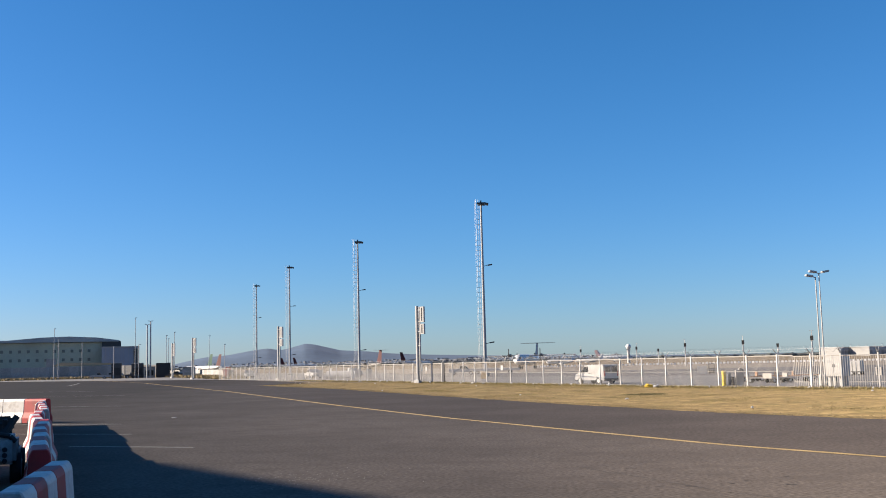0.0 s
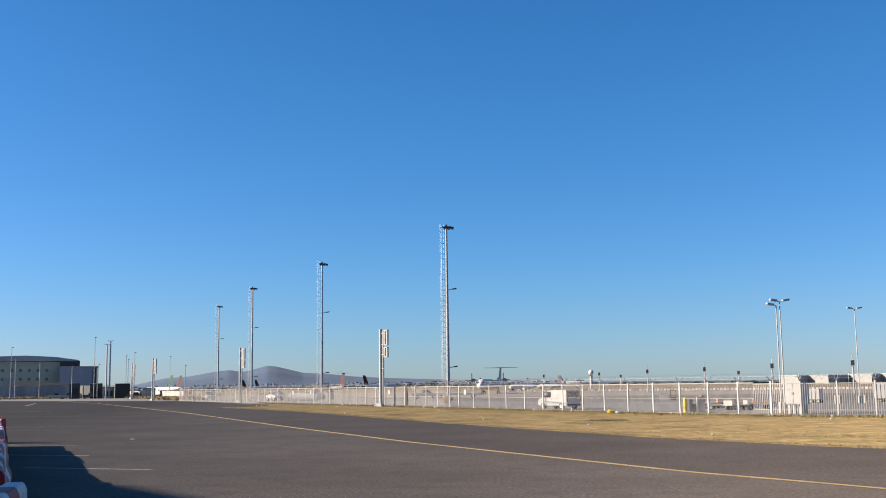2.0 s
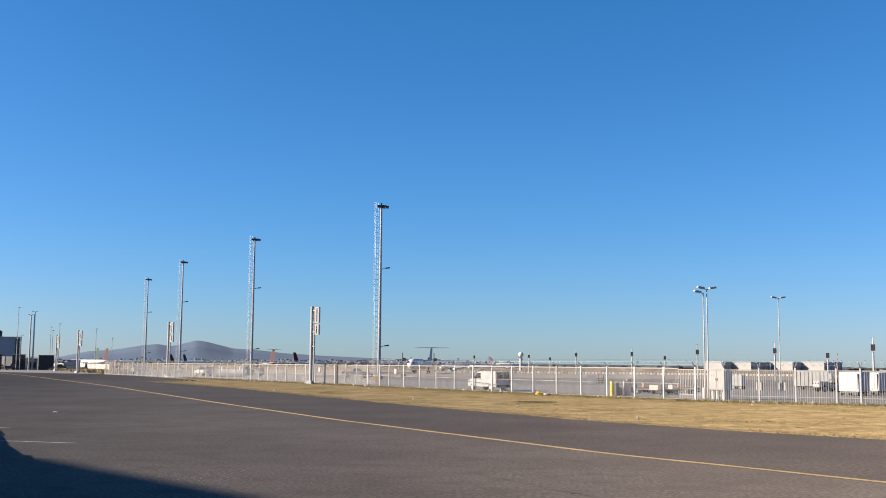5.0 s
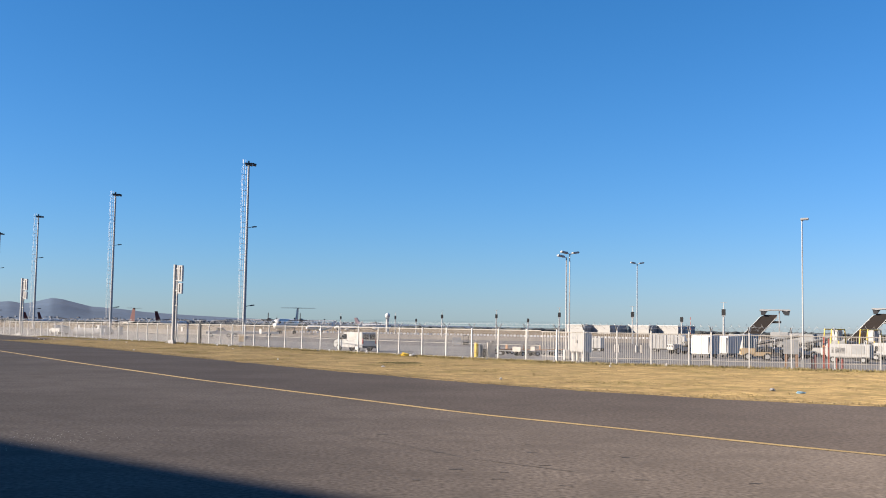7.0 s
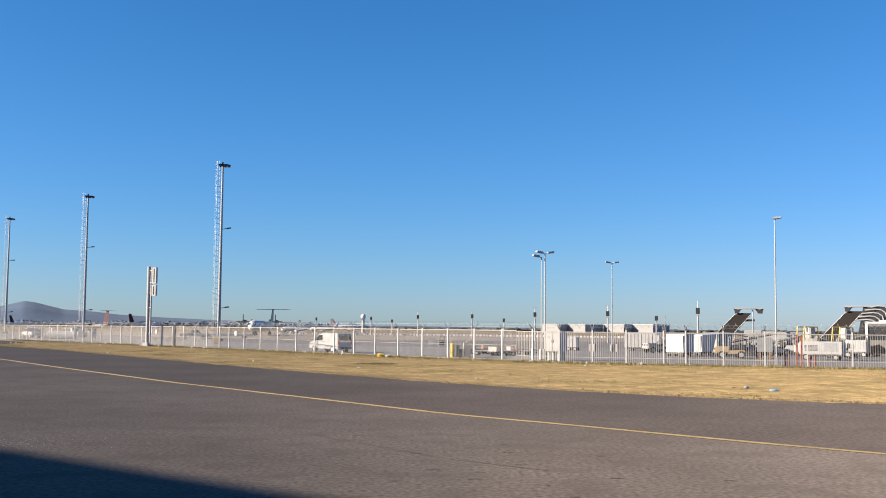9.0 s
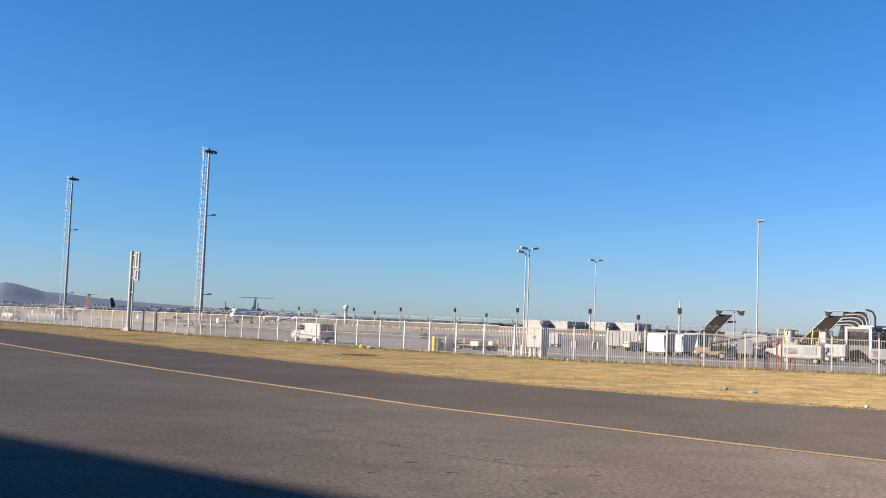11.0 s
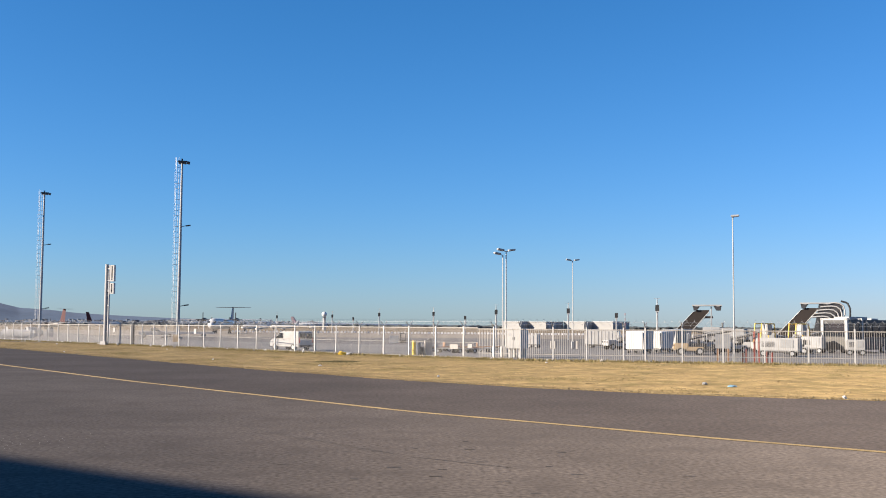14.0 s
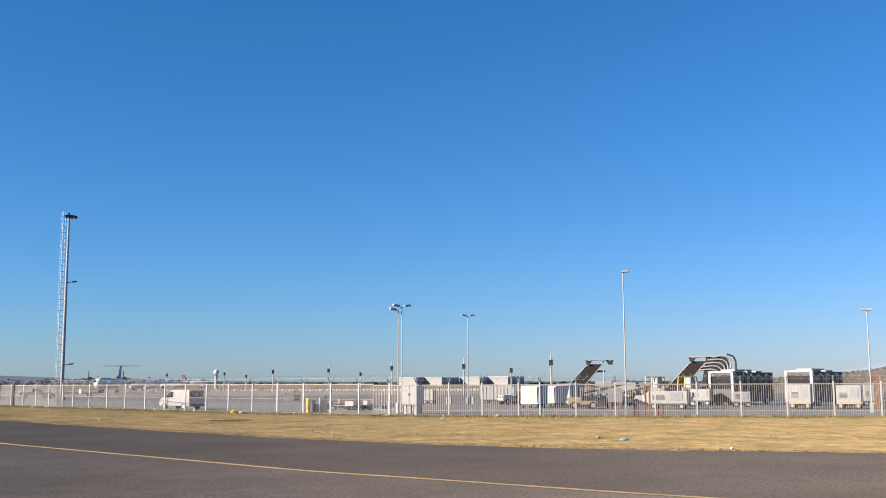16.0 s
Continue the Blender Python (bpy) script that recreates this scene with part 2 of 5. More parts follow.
M_LANE = material("darker lane asphalt", (0.073, 0.061, 0.0545), 0.95, dusty=1.0, vary=0.16, grain=0.4, scale=0.2, fine=9, stain=(0.055, 0.0465, 0.042), amount=0.55, stain_scale=0.8, gloss=0.1)
bm = bmesh.new()
plate(bm, NEAR_EDGE + [(26, 5), (13, 17), (7.1, 23), (4.2, 26.3), (1.1, 29.6), (-4.1, 36.8), (-9.9, 44.8), (-20.2, 60.5), (-45.7, 101), (-70, 138)], -0.1, 0.004)
tagged(part("outer_lane", bm, M_LANE), "darker asphalt lane between the yellow line and the verge", "road", kind="structure")
rnd = random.Random(17)
RAGGED = []
for i in range(228):
    c, u = along(NEAR_EDGE, i * 0.72)
    RAGGED.append(tuple(c + Vector((-u.y, u.x)) * (0.35 * noise.noise((i * 0.23, 0, 0)) + rnd.uniform(-0.12, 0.12))))
bm = bmesh.new()
plate(bm, RAGGED + [(60, 57), (46, 62.3), (32, 67.3), (20, 71.5), (10.5, 75.3), (-1, 86.8), (-33, 129), (-45, 137)], -0.1, 0.012)
verge = tagged(part("grass_verge", bm, M_GRASS), "strip of short straw-coloured dry grass beside the road", "grass", kind="structure")

bm = bmesh.new()
plate(bm, [(-92, 200), (-33, 129), (-1, 86.9), (10.5, 75.4), (20, 71.6), (32, 67.4), (46, 62.4), (62, 56.4), (140, 60), (120, 122), (40, 134), (0, 140), (-40, 172), (-100, 330), (-300, 330)], -0.1, -0.01)
apron = tagged(part("apron", bm, M_APRON), "pale grey concrete apron behind the fence", "apron", kind="structure")

bm = bmesh.new()
plate(bm, [(-100, 331), (-40, 173), (0, 141), (40, 135), (80, 130), (140, 190), (60, 208), (0, 216), (-60, 230), (-160, 400), (-250, 400)], -0.1, -0.02)
taxi = tagged(part("taxiway", bm, M_TAXI), "darker asphalt taxiway across the airfield", "taxiway", kind="structure")

bm = bmesh.new()
plate(bm, [(-60, 231), (0, 217), (60, 209), (300, 150), (420, 300), (120, 420), (0, 430), (-160, 440)], -0.1, -0.03)
shoulder = tagged(part("runway_shoulder", bm, M_PALE), "pale sandy runway shoulder", "runway", kind="structure")

bm = bmesh.new()
strip(bm, *ribbon(YELLOW, 0.26, 1.5, 0.12), 0.009)
tagged(part("yellow_line", bm, M_OLD_LINE), "worn yellow edge line painted on asphalt", "road line", kind="structure")

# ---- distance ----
# Distance haze is put into the base colours of both hills.
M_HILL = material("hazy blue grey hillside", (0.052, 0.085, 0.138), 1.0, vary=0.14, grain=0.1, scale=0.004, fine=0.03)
M_TOWN = material("far pale house walls", (0.119, 0.126, 0.14), 0.9, vary=0.1, grain=0.05)
M_HILL_FAR = material("haze-paled far mountain", (0.25, 0.308, 0.383), 1.0, vary=0.08, grain=0.06, scale=0.004, fine=0.02)
M_TREES = material("far dark tree belt", (0.0536, 0.0607, 0.0607), 1.0, vary=0.25, grain=0.2, scale=0.02, fine=0.15)


def ridge(name, label, d, tops, mat, depth=500, fine=0.8):
    """A long hill: rows of (azimuth, height of the crest) at d metres, sloping down to the front."""
    bm = bmesh.new()
    a0, a1 = tops[0][0], tops[-1][0]
    n = max(40, int((a1 - a0) * 7))
    rows = []
    for j, k in enumerate((0.0, 0.35, 0.7, 1.0, 0.6, 0.0)):
        row = []
        for i in range(n + 1):
            a = a0 + (a1 - a0) * i / n
            h = np.interp(a, [t[0] for t in tops], [t[1] for t in tops])
            p = at(a, d + (j - 3) * depth / 3)
            h = h * k * (1 if j == 3 else 0.95 + 0.05 * noise.noise((a * 0.35, j * 1.7, 0)))
            row.append(bm.verts.new((p.x, p.y, -6 + h + (fine * 0.4 * noise.noise((a * 3, j, 3)) if k else 0))))
        rows.append(row)
    for u, v in zip(rows, rows[1:]):
        for i in range(n):
            bm.faces.new((u[i], u[i + 1], v[i + 1], v[i]))
    bmesh.ops.recalc_face_normals(bm, faces=bm.faces)
    return tagged(part(name, bm, mat, soft=True), label, "hill", kind="structure")


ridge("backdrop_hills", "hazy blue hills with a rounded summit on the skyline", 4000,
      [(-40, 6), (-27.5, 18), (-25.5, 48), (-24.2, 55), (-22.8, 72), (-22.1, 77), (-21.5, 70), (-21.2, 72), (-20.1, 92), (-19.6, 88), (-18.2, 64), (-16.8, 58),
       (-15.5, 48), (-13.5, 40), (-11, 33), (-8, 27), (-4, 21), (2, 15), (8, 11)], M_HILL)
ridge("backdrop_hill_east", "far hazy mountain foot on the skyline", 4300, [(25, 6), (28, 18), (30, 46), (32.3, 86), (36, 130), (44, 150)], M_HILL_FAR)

# belt of far trees along the airfield's edge
bm = bmesh.new()
rnd = random.Random(4)
for i in range(1500):
    a = rnd.uniform(-28, 36)
    d = rnd.uniform(1450, 1900)
    h = rnd.uniform(2, 4.8) * (1.3 if rnd.random() < 0.06 else 1)
    p = at(a, d)
    m = Matrix.Translation((p.x, p.y, h * 0.35)) @ Matrix.Rotation(rnd.uniform(0, 6), 4, "Z") @ Matrix.Diagonal((rnd.uniform(5, 16), rnd.uniform(4, 7), h * 0.62, 1))
    bmesh.ops.create_icosphere(bm, subdivisions=1, radius=1, matrix=m)
for v in bm.verts:
    v.co += Vector((0, 0, noise.noise(v.co * 0.3) * 1.2))
tagged(part("far_trees", bm, M_TREES), "low belt of dark trees along the far airfield edge", "trees", kind="stuff")

# houses scattered over the foot of the hills
bm = bmesh.new()
for i in range(420):
    a = -27 + 24 * rnd.random() ** 0.8
    p = at(a, rnd.uniform(2900, 3350), rnd.uniform(0, 15))
    box(bm, p, (rnd.uniform(4, 10), 6, rnd.uniform(2, 3.6)), rnd.uniform(0, 90))
for i in range(40):
    p = at(rnd.uniform(-14.5, -10.5), 2700, rnd.uniform(4, 10))
    box(bm, p, (rnd.uniform(10, 18), 10, rnd.uniform(4, 8)), rnd.uniform(-20, 20))
for i in range(60):
    p = at(rnd.uniform(-2, 7), 2200, 2)
    box(bm, p, (rnd.uniform(8, 24), 10, rnd.uniform(2, 3.4)), rnd.uniform(-20, 20))
tagged(part("far_town", bm, M_TOWN), "scatter of pale houses on the far slopes", "houses", kind="stuff")

# rough sandy bank on the far side
M_BANK = material("dry sandy bank", (0.17, 0.14, 0.105), 1.0, vary=0.25, grain=0.2, scale=0.05, fine=0.4, stain=(0.11, 0.095, 0.07), amount=0.6, stain_scale=0.08)
M_SCRUB = material("brown scrub", (0.115, 0.1, 0.075), 1.0, vary=0.3, grain=0.25, scale=0.15, fine=0.8)


def bank_top(a):
    return 1.0 + 8.5 * min(1.0, max(0.0, (a - 24.0) / 9.0)) + 1.2 * noise.noise((a * 2.3, 0, 1)) + .7 * noise.noise((a * 9, 0, 5))


bm = bmesh.new()
rows = []
for d, k in ((505, 0.0), (530, .3), (560, .75), (590, 1.0), (630, .9), (700, 0.0)):
    row = []
    for i in range(160):
        a = 22.0 + i * .13
        p = at(a, d)
        row.append(bm.verts.new((p.x, p.y, -.3 + k * max(.2, bank_top(a)) + .5 * k * noise.noise((a * 5, d * .1, 2)))))
    rows.append(row)
for u, v in zip(rows, rows[1:]):
    for i in range(159):
        bm.faces.new((u[i], u[i + 1], v[i + 1], v[i]))
bmesh.ops.recalc_face_normals(bm, faces=bm.faces)
tagged(part("sandy_bank", bm, M_BANK, soft=True), "long rough bank of dry sandy earth", "bank", kind="structure")
verts, faces = [], []
for i in range(5200):
    a = rnd.uniform(22.4, 41)
    q = rnd.random()
    p = at(a, 525 + 75 * q, -.3 + max(.2, bank_top(a)) * min(1.0, .25 + .85 * q))
    s = rnd.uniform(.2, .6) * (2.2 if rnd.random() < .05 else 1)
    for k in range(7):
        w, c = rnd.uniform(0, 6.28), p + Vector((rnd.uniform(-s, s), rnd.uniform(-s, s), rnd.uniform(0, s * .9)))
        e1 = Vector((math.cos(w), math.sin(w), rnd.uniform(-.3, .5))) * s * .7
        e2 = Vector((-math.sin(w) * .4, math.cos(w) * .4, rnd.uniform(.5, 1.0))) * s * .7
        n0 = len(verts)
        verts += [tuple(c - e1 * .6), tuple(c + e1 * .6), tuple(c + e2)]
        faces.append((n0, n0 + 1, n0 + 2))
me = bpy.data.meshes.new("scrub_bank")
me.from_pydata(verts, [], faces)
me.materials.append(M_SCRUB)
tagged(new("scrub_bank", me), "rough low brown scrub on the far bank", "scrub", kind="stuff")


# ---- unseen building added for its shade on the road ----
def shade_building():
    # Out of view; roof edge fits the shadow line, extra length dims sky fill.
    e = thing("terminal_block", (-62.2, 16.62, 0), -40.56, "plain unseen block placed to shade the road", "building")
    bm = bmesh.new()
    box(bm, (70, -9, 10), (140, 18, 20))
    part("wall", bm, M_CONC, e)
    bpart("roof", M_GREY, e, [((70, -9, 20.06), (140.0, 18.0, 0.1))])
    return e


shade_building()


# ---- fence ----
def fence_post():
    e = thing("fence_post", (0, 0, 0), 0, "slim galvanised fence post with a forked top arm", "fence post", "posts along the airfield fence")
    bpart("post", M_POST, e, [((0, 0, 1.2), (0.095, 0.095, 2.44))])
    bm = bmesh.new()
    tube(bm, (0, 0, 2.38), (-0.05, -0.32, 2.78), 0.036, seg=6)
    tube(bm, (0, 0, 2.38), (0.05, 0.32, 2.78), 0.036, seg=6)
    part("arm", bm, M_GALV, e)
    bpart("foot", M_CONC, e, [((0, 0, 0.04), (0.24, 0.24, 0.1))])
    return e


POST_RUN = [115.5, 118.8, 122.2, 125.6, 129.1, 132.4, 135.7, 138.9, 142.1, 145.4, 148.2, 151.0, 153.8, 156.6, 159.5, 161.9, 164.3, 166.7, 169.3, 170.8, 173.3, 176.0, 178.7, 181.5, 184.4, 187.4, 190.4]


def fence_runs():
    total = sum((Vector(q) - Vector(p)).length for p, q in zip(FENCE, FENCE[1:]))
    first = fence_post()
    posts = []
    for n, s in enumerate([1.2 + 2.95 * k for k in range(39)] + POST_RUN + [193.4, 196.5, 199.6]):
        c, u = along(FENCE, s)
        posts.append((s, c, u))
        m = pose(c.x, c.y, 0, 0, 0, math.degrees(math.atan2(u.y, u.x)))
        if n == 0:
            first.matrix_basis = m
        else:
            copy_thing(first, m)
    for k, (a, b, w, gap, name, label) in enumerate(((0, 112, 0.02, 0.1, "fence_mesh", "dense pale mesh panels of the airfield fence"),
                                                    (112, 158, 0.008, 0.1, "fence_mesh", "fine pale mesh panels of the airfield fence"),
                                                    (158, total, 0.026, 0.15, "fence_pales", "upright pale steel pales of the airfield fence"))):
        bm = bmesh.new()
        s = a
        while s < min(b, total - 0.5):
            c, u = along(FENCE, s)
            box(bm, (c.x, c.y, 1.16), (w, 0.006, 2.24), math.degrees(math.atan2(u.y, u.x)))
            s += gap
        for h, t in ((2.3, 0.08), (1.2, 0.03), (0.12, 0.05)) if k < 2 else ((2.22, 0.07), (0.45, 0.05)):
            s = a
            while s < min(b, total - 0.6):
                c, u = along(FENCE, s)
                d, _ = along(FENCE, min(s + 2.95, b, total - 0.1))
                tube(bm, (c.x, c.y, h), (d.x, d.y, h), t / 2, seg=5)
                s += 2.95
        tagged(part(name, bm, M_FENCE), label, "fence", kind="structure")
    bm = bmesh.new()
    for (s, c, u), (s2, c2, u2) in zip(posts, posts[1:]):
        for o, h in ((-0.18, 2.58), (-0.32, 2.76), (0.18, 2.58), (0.32, 2.76)):
            o1, o2 = Vector((-u.y, u.x)) * o, Vector((-u2.y, u2.x)) * o
            tube(bm, (c.x + o1.x, c.y + o1.y, h), (c2.x + o2.x, c2.y + o2.y, h), 0.004, seg=3)
    tagged(part("fence_wire", bm, M_GALV), "thin strands of barbed wire over the fence", "wire", kind="structure")
    coil = bpy.data.curves.new("wire_coil", "CURVE")
    coil.dimensions, coil.bevel_depth, coil.bevel_resolution = "3D", 0.007, 0
    start, turns, per = 110.0, 168, 8
    sp = coil.splines.new("POLY")
    sp.points.add(turns * per - 1)
    for i in range(turns * per):
        c, u = along(FENCE, start + i * 0.5 / per)
        w = 2 * math.pi * i / per
        o = Vector((-u.y, u.x)) * math.cos(w) * 0.24
        sp.points[i].co = (c.x + o.x + u.x * 0.1 * math.sin(w * 2), c.y + o.y, 2.72 + 0.24 * math.sin(w), 1)
    coil.materials.append(M_GALV)
    tagged(new("wire_coil", coil), "loose coil of razor wire along the fence top", "wire", kind="structure")


fence_runs()


# ---- tall masts ----
def mast():
    e = thing("floodlight_mast", (0, 0, 0), 0, "tall tapered galvanised floodlight mast with a caged ladder", "light mast", "floodlight masts on the apron")
    tpart("shaft", M_MAST, e, [((0, 0, 0), (0, 0, 29.4), 0.32, 0.17)], seg=10)
    bm = bmesh.new()
    for x, y in ((-0.5, -0.28), (-0.5, 0.28)):
        tube(bm, (x, y, 0.4), (x, y, 30.1), 0.022, seg=5)
    for x, y in ((-0.9, -0.3), (-1.1, 0.0), (-0.9, 0.3)):
        tube(bm, (x, y, 2.4), (x, y, 30.1), 0.013, seg=4)
    for i in range(98):
        z = 0.6 + i * 0.3
        tube(bm, (-0.5, -0.28, z), (-0.5, 0.28, z), 0.014, seg=4)
    ring = [(-0.5, -0.28), (-0.9, -0.3), (-1.1, 0.0), (-0.9, 0.3), (-0.5, 0.28)]
    for i in range(31):
        z = 2.4 + i * 0.9
        for p, q in zip(ring, ring[1:]):
            tube(bm, (*p, z), (*q, z), 0.016, seg=4)
        tube(bm, (-0.5, 0, z), (-0.2, 0, z), 0.03, seg=4)
    part("ladder_cage", bm, M_GALV, e, "caged access ladder")
    bpart("head_frame", M_DARK, e, [((0.05, 0, 29.5), (1.5, 1.2, 0.1)), ((0, 0, 29.75), (0.24, 0.24, 0.4))])
    for x, y in ((-0.3, -0.5), (0.4, -0.5), (1.0, -0.4), (-0.3, 0.5), (0.4, 0.5), (1.0, 0.4)):
        bpart("floodlight", M_DARK, e, [((x, y, 29.3), (0.55, 0.45, 0.3), 0, 12)])
    for z in (18.6, 5.4):
        bm = bmesh.new()
        tube(bm, (0.2, 0, z), (0.95, 0, z + 0.18), 0.05, seg=6)
        box(bm, (1.25, 0, z + 0.2), (0.75, 0.4, 0.2), 0, -8)
        part("arm_lamp", bm, M_DARK, e)
    bpart("base_plate", M_CONC, e, [((0, 0, 0.2), (1.4, 1.4, 0.5))])
    return e


MASTS = [(-10.35, 178), (-17.2, 231), (-20.93, 289), (-22.7, 354)]
first = mast()
p = at(*MASTS[0])
first.matrix_basis = pose(p.x, p.y, 0, 0, 0, 12)
for a, d in MASTS[1:]:
    p = at(a, d)
    copy_thing(first, pose(p.x, p.y, 0, 0, 0, 12 - a - 10))


# ---- white antenna columns ----
def antenna_column():
    e = thing("antenna_column", (0, 0, 0), 0, "white twin-tube column carrying box antenna panels", "antenna", "white antenna columns by the fence")
    tpart("main_tube", M_WHITE, e, [((0, 0, 0), (0, 0, 9.3), 0.2)], seg=14)
    tpart("side_tube", M_WHITE, e, [((0.36, 0.05, 0.3), (0.36, 0.05, 9.2), 0.11)], seg=10)
    bpart("base_shoe", M_WHITE, e, [((-0.1, 0, 0.2), (0.75, 0.6, 0.4))])
    bpart("bracket", M_GALV, e, [((0.2, 0, z), (0.6, 0.2, 0.08)) for z in (1.5, 4.5, 6.2, 7.4, 8.8)])
    for z, h in ((8.25, 1.9), (6.5, 1.25)):
        bm = bmesh.new()
        for x in (0.66, 1.02):
            box(bm, (x, 0, z), (0.2, 0.3, h))
        for s in (-1, 1):
            box(bm, (0.84, 0, z + s * (h / 2 - 0.07)), (0.2, 0.3, 0.14))
        box(bm, (0.88, 0.16, z), (0.3, 0.05, h * 0.9))
        part("antenna_panel", bm, M_WHITE, e)
    return e


ANTENNAS = [(-14.02, 127.5), (-21.55, 184), (-26.05, 243), (-27.1, 291)]
first = antenna_column()
for i, (a, d) in enumerate(ANTENNAS):
    p = at(a, d, 0.02)
    m = pose(p.x, p.y, p.z, 0, 0, -24)
    if i:
        copy_thing(first, m)
    else:
        first.matrix_basis = m


# ---- lamp posts ----
def lamp_post(place, rz, h, heads, label, group="slim lamp posts", r=0.06):
    e = thing("lamp_post", place, rz, label, "lamp post", group)
    tpart("pole", M_WHITE, e, [((0, 0, 0), (0, 0, h), r, r * 0.7)], seg=10)
    b = 0.34 if h < 10 else 0.24
    bpart("base_block", M_WHITE if h < 10 else M_GALV, e, [((0, 0, b * 1.2), (b, b, b * 2.4))], bevel=0.04)
    for s in heads:
        bm = bmesh.new()
        tube(bm, (0, 0, h - 0.05), (s * 0.3, 0, h + 0.05), 0.035, seg=6)
        box(bm, (s * 0.5, 0, h + 0.1), (0.6, 0.34, 0.16), 0, -9 * s, bevel=0.04)
        part("lamp_head", bm, M_WHITE, e)
    return e


lamp_post(at(7.28, 84.5), 20, 8.5, (1, -1), "slim white lamp post with two flat heads")
lamp_post(at(7.1, 84.5), 20, 8.2, (-1,), "slim white lamp post with one flat head")
lamp_post(at(10.9, 119), 10, 9.9, (1, -1), "white lamp post with two flat heads")
lamp_post(at(19.36, 79), -20, 10.5, (0.35,), "tall white lamp post with a compact head")
lamp_post(at(31.62, 86), -30, 7.7, (0.3, -0.3), "white lamp post with a compact head near the scrub bank")
for a, h, heads in ((-32.96, 15, (0.4,)), (-32.75, 12, (0.4,)), (-31.6, 11, (0.4,)), (-28.97, 18, (0.3,)), (-28.37, 16, (1, -1)), (-28.2, 17, (1, -1)), (-28.8, 10, (1,)), (-27.4, 12.5, (0.3,)), (-27.3, 11.5, (0.3,)), (-26.98, 13.5, (0.3,)), (-25.19, 12.2, (0.3,)), (-24.39, 9.5, (0.3,)), (-30.05, 9.5, (0.3,))):
    lamp_post(at(a, 330), -a, h, heads, "tall thin grey-white lamp post by the terminal", "lamp posts by the terminal", 0.27 if a in (-28.37, -28.2) else 0.11)


# ---- airfield signal posts ----
def signal_post(h, tip):
    e = thing("signal_post", (0, 0, 0), 0, "white post with a black signal box on top", "signal post", "row of signal posts across the airfield")
    tpart("post", M_WHITE, e, [((0, 0, 0), (0, 0, h - 1.5), 0.17, 0.13)], seg=8)
    bpart("signal_box", M_BLACK, e, [((0, 0, h - 1.05), (0.62, 0.4, 0.95))])
    bpart("collar", M_WHITE, e, [((0, 0, h - 1.62), (0.5, 0.4, 0.18))])
    if tip:
        tpart("tip", M_WHITE, e, [((0, 0, h - 0.6), (0, 0, h + 0.5), 0.1, 0.05), ((-0.5, 0, h + 0.45), (0.5, 0, h + 0.45), 0.025)], seg=6)
    return e


tall, short = signal_post(6.6, True), signal_post(5.9, False)
used = set()
for a, slope, tip in ((-10.12, 0.0062, 1), (-9.29, 0.0058, 0), (-8.61, 0.0085, 1), (-7.65, 0.0085, 0), (-6.05, 0.0078, 0), (-5.17, 0.0116, 1), (-2.2, 0.0131, 1), (-1.06, 0.0098, 0),
                      (0.35, 0.0157, 1), (3.32, 0.0172, 1), (5.05, 0.0122, 0), (6.74, 0.0203, 1), (10.66, 0.0223, 1), (13.24, 0.0166, 0), (15.4, 0.0268, 1)):
    src, h = (tall, 6.9) if tip else (short, 5.9)
    p = at(a, (h - 2.4) / slope, -0.05)
    m = pose(p.x, p.y, p.z, 0, 0, -a)
    if src in used:
        copy_thing(src, m)
    else:
        src.matrix_basis = m
        used.add(src)


# ---- aircraft ----
M_NAVY = material("dark blue tail paint", (0.0214, 0.0571, 0.157), 0.35, vary=0.08, grain=0.03)
M_BLUEP = material("light blue fuselage paint", (0.143, 0.3, 0.471), 0.35, vary=0.08, grain=0.03)
M_TAILRED = material("red tail paint", (0.0455, 0.00455, 0.0078), 0.75, vary=0.08, grain=0.03)
M_TAILGREEN = material("green tail paint", (0.0107, 0.05, 0.0321), 0.75, vary=0.08, grain=0.03)
M_TAILPINK = material("pale pink tail paint", (0.42, 0.3, 0.3), 0.4, vary=0.08, grain=0.03)
M_PLANE = material("white aircraft paint", (0.492, 0.492, 0.492), 0.3, vary=0.05, grain=0.02)


def wedge(bm, root, tip, chord0, chord1, thick, sweep):
    """A wing from root to tip, swept back along -x, as a thin tapered body."""
    rows = []
    for p, c, t, s in ((root, chord0, thick, 0), (tip, chord1, thick * 0.5, sweep)):
        up = (Vector(tip) - Vector(root)).normalized().cross(Vector((1, 0, 0))).normalized()
        p = Vector(p) + Vector((-s, 0, 0))
        rows.append([bm.verts.new(p + Vector((c * x, 0, 0)) + up * (t * y)) for x, y in ((0.5, 0), (0.2, 0.5), (-0.5, 0), (0.2, -0.5))])
    a, b = rows
    for i in range(4):
        bm.faces.new((a[i], a[(i + 1) % 4], b[(i + 1) % 4], b[i]))
    bm.faces.new(a)
    bm.faces.new(b)
    bmesh.ops.recalc_face_normals(bm, faces=bm.faces)


